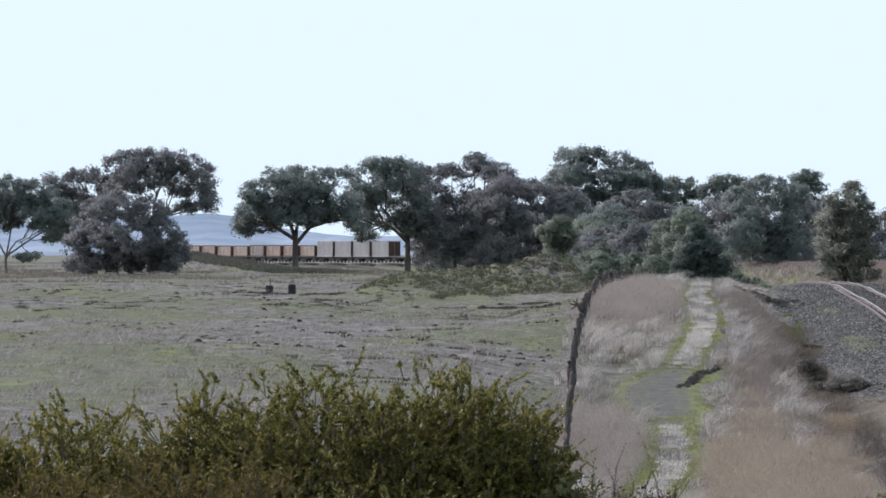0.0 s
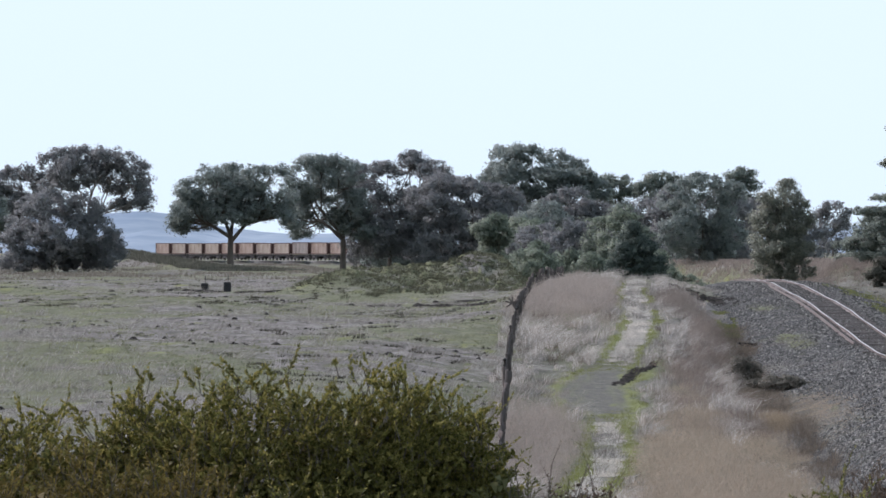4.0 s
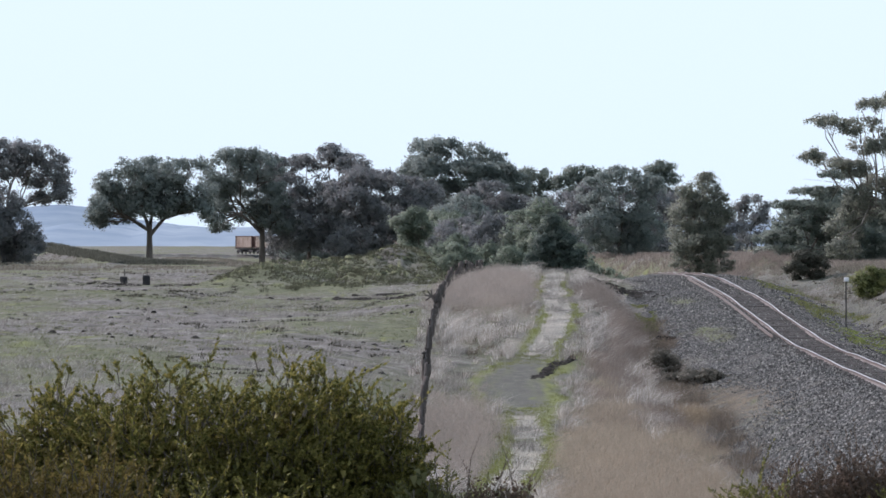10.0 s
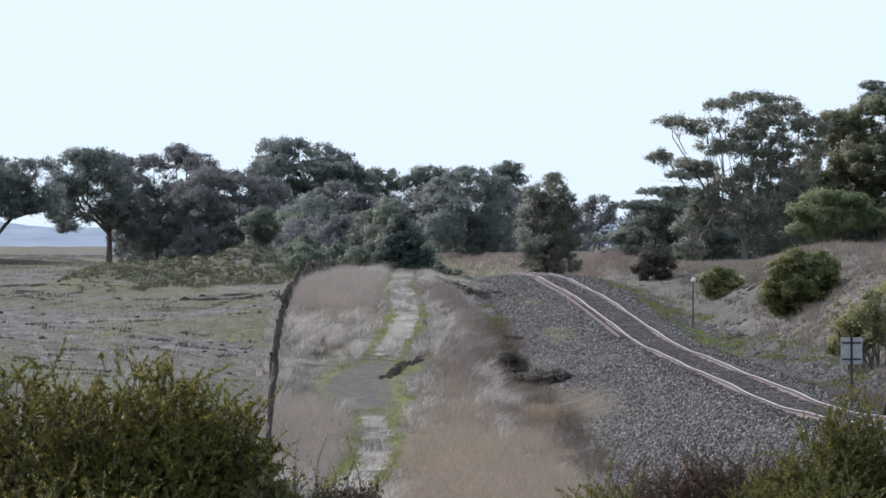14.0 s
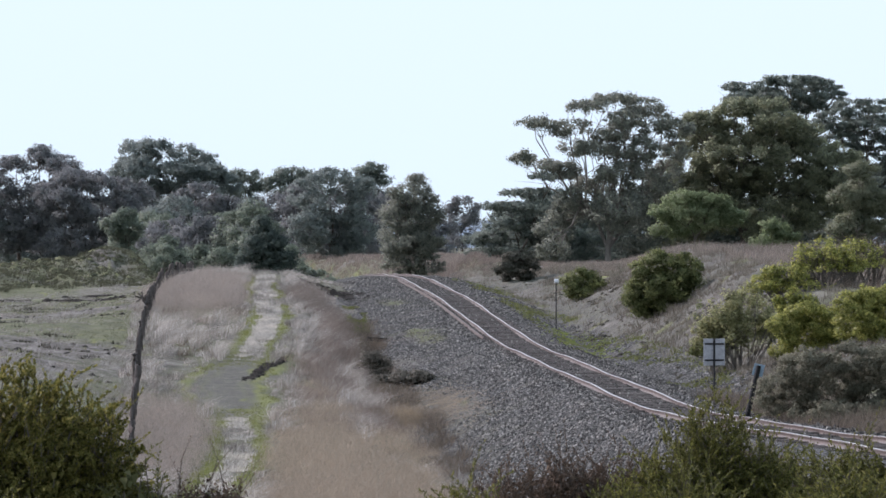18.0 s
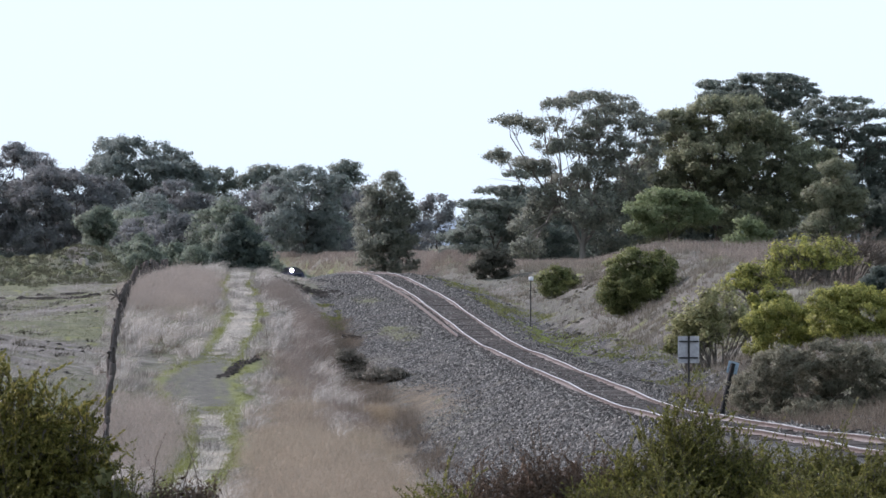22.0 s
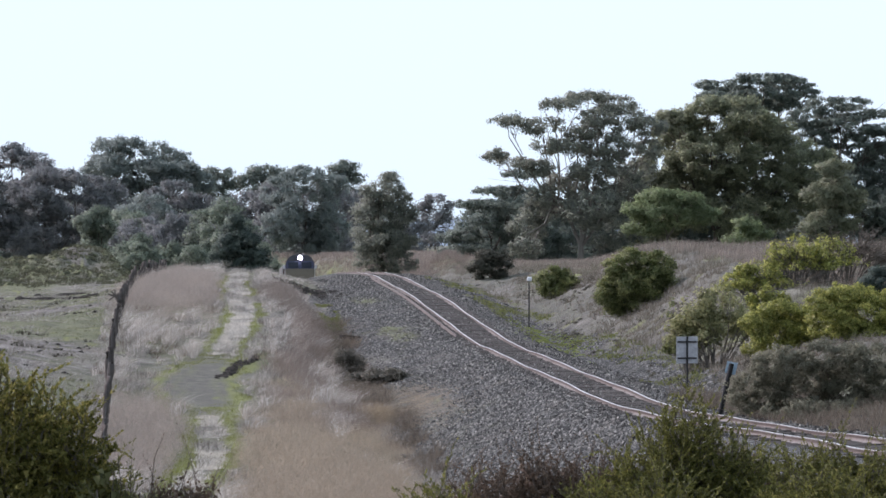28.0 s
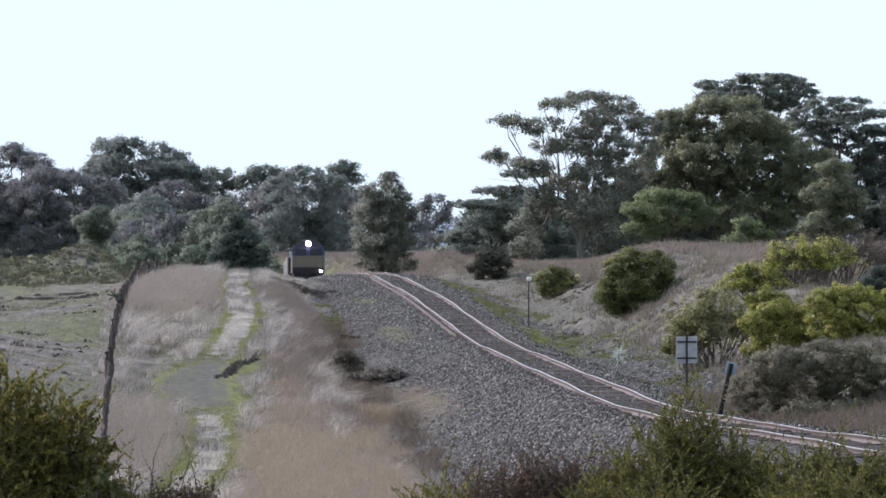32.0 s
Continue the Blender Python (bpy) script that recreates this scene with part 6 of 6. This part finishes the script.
build_fence()


def lineside():
    x, y = place(b_of(1757), 235)
    z = ground_at(x, y)
    r = empty("marker_post", pose(x, y, z), "slim grey steel marker post with a white head", "marker post")
    bm = bmesh.new()
    rod(bm, (0, 0, -0.3), (0, 0, 2.25), 0.03, 0.028)
    part("pole", bm, BLACK, r)
    bm = bmesh.new()
    box(bm, 0.02, 0, 2.34, 0.22, 0.16, 0.2, bevel=0.04)
    part("head", bm, SIGN_WHITE, r)

    x, y = place(b_of(2041), 160)
    z = ground_at(x, y)
    r = empty("track_sign", pose(x, y, z, 0, 0, 6), "square pale sign seen from behind, braced, on a steel post", "sign")
    hz = EYE - (638 - 447) / 56.0 - z
    bm = bmesh.new()
    rod(bm, (0, 0, -0.3), (0, 0, hz + 0.4), 0.03)
    part("pole", bm, BLACK, r)
    bm = bmesh.new()
    box(bm, 0, 0.04, hz, 0.7, 0.012, 0.86, bevel=0.004)
    part("plate", bm, SIGN_BACK, r)
    for dz in (-0.26, 0.26):
        bm = bmesh.new()
        box(bm, 0, 0.015, hz + dz, 0.62, 0.03, 0.05)
        part("brace", bm, BLACK, r, "dark steel bar")
    bm = bmesh.new()
    box(bm, 0, 0.0, hz, 0.06, 0.03, 0.86)
    part("spine", bm, BLACK, r, "dark steel bar")

    x, y = place(b_of(2100), 140)
    z = ground_at(x, y)
    r = empty("leaning_post", pose(x, y, z, 0, 13, 0), "short black post leaning beside the track", "post")
    bm = bmesh.new()
    rod(bm, (0, 0, -0.3), (0, 0, 1.46), 0.075, 0.07, 12)
    part("pole", bm, PITCH_BLACK, r)
    bm = bmesh.new()
    box(bm, 0.03, 0.1, 1.34, 0.3, 0.015, 0.34, bevel=0.005)
    part("plate", bm, SIGN_BLUE, r, "small pale-blue plate")

    for p in (477, 517):
        x, y = place(b_of(p), 352)
        z = ground_at(x, y)
        r = empty("dark_stump", pose(x, y, z), "squat dark box with a thin rod in the pasture", "stump", "dark stumps in the pasture")
        bm = bmesh.new()
        box(bm, 0, 0, 0.42, 0.52, 0.42, 0.94, bevel=0.05)
        part("block", bm, BLACK, r)
        bm = bmesh.new()
        rod(bm, (0.05, 0, 0.8), (0.05, 0, 1.4), 0.024)
        part("rod", bm, BLACK, r)

    x, y = 17.05, 233.95
    r = empty("old_sleeper", pose(x, y, ground_at(x, y), 0, 4, 8), "dark discarded sleeper end by the ballast", "sleeper")
    bm = bmesh.new()
    box(bm, 0, 0, 0.13, 0.9, 0.26, 0.2, bevel=0.02)
    part("timber", bm, PITCH_BLACK, r)


lineside()
# ---- the train ----
TRACK = track_line(300, 1900, 2.0)[::-1]        # from far away towards the camera
_seg = np.linalg.norm(np.diff(TRACK, axis=0), axis=1)
ARC = np.concatenate([[0], np.cumsum(_seg)])
SPEED, PITCH, WAGONS = 13.0, 8.4, 20


def on_track(s):
    """The pose of a vehicle whose middle is at s metres along the track: its x axis points ahead."""
    p = [np.array([np.interp(v, ARC, TRACK[:, k]) for k in range(3)]) for v in (s - 2.5, s + 2.5)]
    d = Vector(p[1] - p[0])
    c = (Vector(p[0]) + Vector(p[1])) / 2
    return Matrix.Translation(c) @ d.to_track_quat("X", "Z").to_matrix().to_4x4()


S_LOCO = float(np.interp(-464, -TRACK[:, 1], ARC)) - SPEED * 32.0    # the engine's place at the start
TRAIN = []


def wheel_part(parent, x, y, r, mat):
    bm = bmesh.new()
    rod(bm, (x, y - 0.07, r), (x, y + 0.07, r), r, r, 16)
    return part("wheel", bm, mat, parent)


def bogie(parent, x, wheels, r, mat, steel):
    bm = bmesh.new()
    for s in (-1, 1):
        box(bm, x, 0.98 * s, r + 0.08, 2.1 if wheels == 2 else 3.9, 0.14, 0.3, bevel=0.05)
    box(bm, x, 0, r + 0.12, 0.5, 2.0, 0.24, bevel=0.04)
    b = part("bogie", bm, mat, parent)
    for k in range(wheels):
        for s in (-1, 1):
            wheel_part(b, x + (k - (wheels - 1) / 2) * 1.75, 0.76 * s, r, steel)
    return b


def extrude_x(bm, outline, x0, x1):
    """A prism along x from an outline of (y, z) pairs."""
    a = [bm.verts.new((x0, y, z)) for y, z in outline]
    b = [bm.verts.new((x1, y, z)) for y, z in outline]
    n = len(outline)
    for k in range(n):
        bm.faces.new((a[k], a[(k + 1) % n], b[(k + 1) % n], b[k]))
    bm.faces.new(a[::-1])
    bm.faces.new(b)
    bmesh.ops.recalc_face_normals(bm, faces=bm.faces[:])


def make_locomotive():
    paint = worn("dull_yellow_engine_paint", (0.13, 0.115, 0.09), (0.19, 0.168, 0.13), 1.5, 0.55, 0.0, 0.05)
    blue = worn("dark_blue_engine_paint", (0.04, 0.047, 0.085), (0.065, 0.075, 0.125), 1.5, 0.5, 0.0, 0.05)
    grey = worn("sooty_roof_paint", (0.05, 0.05, 0.055), (0.09, 0.09, 0.1), 1.5, 0.7)
    wheel_steel = worn("dirty_wheel_steel", (0.06, 0.055, 0.05), (0.12, 0.11, 0.1), 3.0, 0.6, 0.5)
    glass, nt, b = node_mat("cab_glass", 0.08)
    b.inputs["Base Color"].default_value = (0.015, 0.02, 0.035, 1)
    b.inputs["Specular IOR Level"].default_value = 0.25
    glow, nt, b = node_mat("lamp_glow")
    b.inputs["Base Color"].default_value = (1, 1, 1, 1)
    b.inputs["Emission Color"].default_value = (1, 0.94, 1.0, 1)
    b.inputs["Emission Strength"].default_value = 90.0
    loco = empty("locomotive", pose(0, 0, 0), "blunt-nosed yellow and dark-blue diesel locomotive with lit headlights", "locomotive")
    # lower hull, blue window band and rounded roof share one outline in three bands
    bm = bmesh.new()
    extrude_x(bm, [(-1.38, 1.1), (1.38, 1.1), (1.45, 1.25), (1.45, 2.75), (-1.45, 2.75), (-1.45, 1.25)], -2.4, 0.0)
    part("cab", bm, paint, loco)
    bm = bmesh.new()
    extrude_x(bm, [(-1.1, 1.1), (1.1, 1.1), (1.1, 3.3), (0.85, 3.75), (-0.85, 3.75), (-1.1, 3.3)], -18.0, -2.4)
    part("engine_hood", bm, grey, loco, "sooty grey engine hood")
    bm = bmesh.new()
    extrude_x(bm, [(-1.46, 2.75), (1.46, 2.75), (1.46, 3.3), (1.38, 3.55), (-1.38, 3.55), (-1.46, 3.3)], -2.4, -0.06)
    part("window_band", bm, blue, loco, "dark-blue band round the cab")
    bm = bmesh.new()
    extrude_x(bm, [(-1.38, 3.55), (1.38, 3.55), (1.15, 3.9), (0.75, 4.14), (0.3, 4.25), (-0.3, 4.25), (-0.75, 4.14), (-1.15, 3.9)], -2.3, -0.25)
    part("roof", bm, grey, loco, "sooty grey rounded roof")
    for s in (-1, 1):
        bm = bmesh.new()
        box(bm, -0.05, 0.68 * s, 3.12, 0.06, 1.0, 0.6, bevel=0.025)
        part("windscreen", bm, glass, loco, "dark cab glass")
        bm = bmesh.new()
        box(bm, -1.6, 1.46 * s, 3.1, 1.0, 0.03, 0.5, bevel=0.01)
        part("side_window", bm, glass, loco, "dark cab glass")
        for x in (-0.35, -2.2):
            bm = bmesh.new()
            rod(bm, (x, 1.53 * s, 1.2), (x, 1.53 * s, 2.9), 0.025)
            rod(bm, (x, 1.53 * s, 1.2), (x, 1.44 * s, 1.2), 0.02)
            rod(bm, (x, 1.53 * s, 2.9), (x, 1.44 * s, 2.9), 0.02)
            part("handrail", bm, STEEL_GREY, loco, "bright steel grab rails")
        bm = bmesh.new()
        box(bm, -0.5, 1.62 * s, 2.95, 0.08, 0.22, 0.4, bevel=0.02)
        part("mirror", bm, STEEL_GREY, loco)
        bm = bmesh.new()
        rod(bm, (-0.02, 1.15 * s, 1.35), (0.09, 1.15 * s, 1.35), 0.085)
        part("ditch_light", bm, glow if s > 0 else glass, loco)
        bm = bmesh.new()
        rod(bm, (-0.6, 0.85 * s, 0.95), (0.35, 0.85 * s, 0.95), 0.07)
        rod(bm, (0.35, 0.85 * s, 0.95), (0.42, 0.85 * s, 0.95), 0.2, 0.2, 12)
        part("buffer", bm, BLACK, loco)
    bm = bmesh.new()
    box(bm, -0.12, 0, 3.86, 0.36, 0.75, 0.36, bevel=0.06)
    lamp = part("headlight_housing", bm, blue, loco)
    bm = bmesh.new()
    rod(bm, (0.05, 0, 3.86), (0.1, 0, 3.86), 0.2, 0.2, 18)
    part("headlight", bm, glow, lamp, "lit white headlight")
    bm = bmesh.new()
    box(bm, -0.18, 0, 0.75, 0.12, 2.7, 0.7, bevel=0.03)
    box(bm, 0.0, 0, 0.42, 0.5, 2.3, 0.16, bevel=0.05)
    part("pilot", bm, BLACK, loco, "black front skirt")
    bm = bmesh.new()
    box(bm, -0.02, 0, 1.4, 0.08, 2.86, 0.6, bevel=0.02)
    part("nose_skirt", bm, BLACK, loco, "dark lower nose panel")
    bm = bmesh.new()
    box(bm, 0.25, 0, 0.95, 0.7, 0.3, 0.26, bevel=0.05)
    part("coupler", bm, BLACK, loco)
    bm = bmesh.new()
    box(bm, -9, 0, 0.78, 5.5, 2.4, 0.75, bevel=0.12)
    part("fuel_tank", bm, BLACK, loco)
    for k in range(5):
        bm = bmesh.new()
        box(bm, -5.5 - 2.3 * k, 0, 3.8, 1.5, 1.3, 0.16, bevel=0.04)
        part("roof_fan", bm, BLACK, loco)
    for x in (-3.6, -14.4):
        bogie(loco, x, 3, 0.52, BLACK, wheel_steel)
    TRAIN.append((loco, 0.0))
    return wheel_steel


def make_wagon(name, height, paint, label, wheel_steel, top_dark=False, loaded=True):
    w = empty(name, pose(0, 0, 0), label, "railway wagon", "wagons of the train")
    if loaded:
        z0 = 1.12
        bm = bmesh.new()
        box(bm, 0, 0, z0 + height / 2, 7.1, 2.44, height, bevel=0.03)
        n = 22
        for k in range(n):                          # pressed ribs of the side sheets
            x = -3.35 + 6.7 * k / (n - 1)
            for s in (-1, 1):
                box(bm, x, 1.235 * s, z0 + height / 2, 0.14, 0.05, height - 0.32)
        box_part = part("container", bm, paint, w)
        bm = bmesh.new()
        for x in (-3.4, 3.4):
            for y in (-1.19, 1.19):
                box(bm, x, y, z0 + height / 2, 0.4 if top_dark else 0.3, 0.14, height + 0.02)
        for s in (-1, 1):
            box(bm, 0, 1.2 * s, z0 + height - 0.05, 7.1, 0.12, 0.14)
            box(bm, 0, 1.2 * s, z0 + 0.08, 7.1, 0.12, 0.16)
        part("corner_frame", bm, RUST_DARK if top_dark else paint, box_part)
        for s in (-1, 1):
            for y in (-0.58, 0.58):
                bm = bmesh.new()
                box(bm, 3.57 * s, y, z0 + height / 2, 0.05, 1.1, height - 0.3, bevel=0.015)
                part("end_door", bm, RUST_DARK, box_part)
    bm = bmesh.new()
    box(bm, 0, 0, 0.98, 7.9, 2.3, 0.2)
    for s in (-1, 1):
        box(bm, 0, 0.9 * s, 0.82, 5.0, 0.16, 0.34)
    part("deck", bm, BLACK, w)
    for s in (-1, 1):
        bm = bmesh.new()
        box(bm, 4.1 * s, 0, 0.86, 0.5, 0.22, 0.2, bevel=0.03)
        part("coupler", bm, BLACK, w)
        bogie(w, 2.6 * s, 2, 0.42, BLACK, wheel_steel)
    return w


RUST_DARK = worn("dark_rust_paint", (0.06, 0.035, 0.03), (0.11, 0.065, 0.055), 1.5, 0.85)
STEEL = make_locomotive()
RUSTY = worn("rusty_brown_container_paint", (0.26, 0.185, 0.15), (0.5, 0.41, 0.35), 0.9, 0.85, stretch=(1.3, 1.3, 0.3))
TANNED = worn("faded_tan_container_paint", (0.27, 0.215, 0.175), (0.5, 0.435, 0.37), 0.9, 0.85, stretch=(1.3, 1.3, 0.3))
DUSTY = worn("dusty_brown_container_paint", (0.2, 0.17, 0.155), (0.42, 0.38, 0.345), 1.1, 0.85, stretch=(1.3, 1.3, 0.3))
PALE = worn("pale_grey_container_paint", (0.29, 0.29, 0.285), (0.42, 0.415, 0.4), 0.8, 0.7, stretch=(1.2, 1.2, 0.4))
KINDS = [make_wagon("container_wagon", 2.9, PALE, "flat wagon with a tall pale-grey container", STEEL), make_wagon("container_wagon", 2.15, RUSTY, "flat wagon with a low rusty-brown open container", STEEL, True), make_wagon("container_wagon", 2.1, TANNED, "flat wagon with a low faded-tan open container", STEEL, True), make_wagon("container_wagon", 2.2, DUSTY, "flat wagon with a low dusty brown open container", STEEL, True), make_wagon("flat_wagon", 0.0, PALE, "empty black flat wagon behind the engine", STEEL, loaded=False)]
USED = set()
for _k in range(WAGONS):
    _kind = 4 if _k < 4 else 0 if _k < WAGONS - 12 else (1, 3, 2, 3, 2, 1, 3, 2)[(_k * 3 + _k // 4) % 8]
    _w = copy_thing(KINDS[_kind], pose(0, 0, 0)) if _kind in USED else KINDS[_kind]
    USED.add(_kind)
    TRAIN.append((_w, -22.6 - PITCH * _k))


# ---- a bird that swoops across ----
def make_bird():
    grey = worn("grey_feathers", (0.12, 0.11, 0.12), (0.2, 0.18, 0.19), 8.0, 0.8)
    pink = worn("pinkish_breast_feathers", (0.3, 0.12, 0.14), (0.4, 0.18, 0.2), 8.0, 0.8)
    bird = empty("bird", pose(0, 0, 0), "small grey bird with a pinkish breast on spread wings", "bird")
    V, F = tubes([[((-0.1, 0, 0), 0.008), ((-0.06, 0, 0), 0.026), ((0.0, 0, 0), 0.036), ((0.06, 0, 0.004), 0.03), ((0.09, 0, 0.012), 0.02), ((0.115, 0, 0.01), 0.004)]], 8)
    mesh_of("body", V, F, pink, bird, True)
    for s in (-1, 1):
        bm = bmesh.new()
        pts = [(0.05, 0.02, 0.01), (0.06, 0.12, 0.06), (0.0, 0.22, 0.085), (-0.04, 0.14, 0.055), (-0.05, 0.02, 0.005)]
        up = [bm.verts.new((x, y * s, z + 0.006)) for x, y, z in pts]
        lo = [bm.verts.new((x, y * s, z - 0.004)) for x, y, z in pts]
        bm.faces.new(up)
        bm.faces.new(lo[::-1])
        for k in range(5):
            bm.faces.new((up[k], lo[k], lo[(k + 1) % 5], up[(k + 1) % 5]))
        bmesh.ops.recalc_face_normals(bm, faces=bm.faces[:])
        part("wing", bm, grey, bird)
    bm = bmesh.new()
    box(bm, -0.15, 0, 0, 0.12, 0.05, 0.008, bevel=0.002)
    part("tail", bm, grey, bird)
    return bird


def make_thistledown(seed):
    """A ball of fine white hairs round a seed."""
    silk = leafy("silky_white_hair", (0.38, 0.44, 0.41), (0.46, 0.52, 0.49), (0.55, 0.61, 0.58), 0.4, 0.6)
    husk = worn("brown_seed_husk", (0.1, 0.08, 0.06), (0.2, 0.16, 0.12), 30.0, 0.8)
    fluff = empty("thistledown", pose(0, 0, 0), "white thistledown drifting on the wind", "seed", "drifting thistledown")
    rng = np.random.default_rng(seed)
    n = 120
    d = unit(rng.normal(size=(n, 3)))
    ln = (0.023 * rng.uniform(0.4, 1.0, n))[:, None]
    w = unit(np.cross(d, rng.normal(size=(n, 3)))) * 0.00028
    V = np.stack([d * 0.002 - w, d * 0.002 + w, d * ln + w, d * ln - w], 1).reshape(-1, 3)
    mesh_of("hairs", V, np.arange(4 * n).reshape(n, 4), silk, fluff)
    V, F = tubes([[((0, 0, -0.004), 0.0004), ((0, 0, -0.001), 0.0012), ((0, 0, 0.003), 0.0003)]], 6)
    mesh_of("husk", V, F, husk, fluff, True)
    return fluff


def ahead(right, up, dist):
    """A place that far away in the direction of so many degrees to the right and upwards."""
    return pose(dist * math.tan(radians(right)), dist, EYE + dist * math.tan(radians(up)))


DOWN = [make_thistledown(5), make_thistledown(6)]
BIRD = make_bird()
build_sleepers(RAILWAY)


def motions():
    for ob, off in TRAIN:
        walk(ob, [(t, on_track(S_LOCO + SPEED * t + off)) for t in range(0, 33, 2)])
    path = [(0.0, 60, 30, 30), (20.0, 55, 60, 28), (26.0, 36, 95, 26), (27.2, 12.0, 100, 8.6), (27.4, 8.0, 100, 4.1), (27.5, 6.07, 100, 1.87), (27.6, 4.1, 100, -0.36), (27.7, 2.1, 100, -2.2), (27.85, -1.5, 100, -2.8), (28.4, -16, 99, -1.0), (32.0, -90, 90, 6.0)]
    # right and up in degrees
    falls = [(0.0, 16.0, 60.0), (30.0, 9.9, 7.0), (30.8, 8.77, 1.45), (30.9, 8.71, 1.15), (31.0, 8.6, 0.62), (31.1, 8.54, 0.26), (31.2, 8.4, -0.15), (32.0, 6.5, -4.5)]
    walk(DOWN[0], [(t, ahead(a, e, 9.0)) for t, a, e in falls])
    walk(DOWN[1], [(t, ahead(a, e, 9.0)) for t, a, e in [(0.0, 26.0, 40.0), (31.0, 9.4, 5.0), (31.8, 7.5, -0.5), (32.0, 7.21, -1.27)]])
    walk(BIRD, [(t, pose(x, y, EYE + z, 20, 0, 180)) for t, x, y, z in path])


motions()
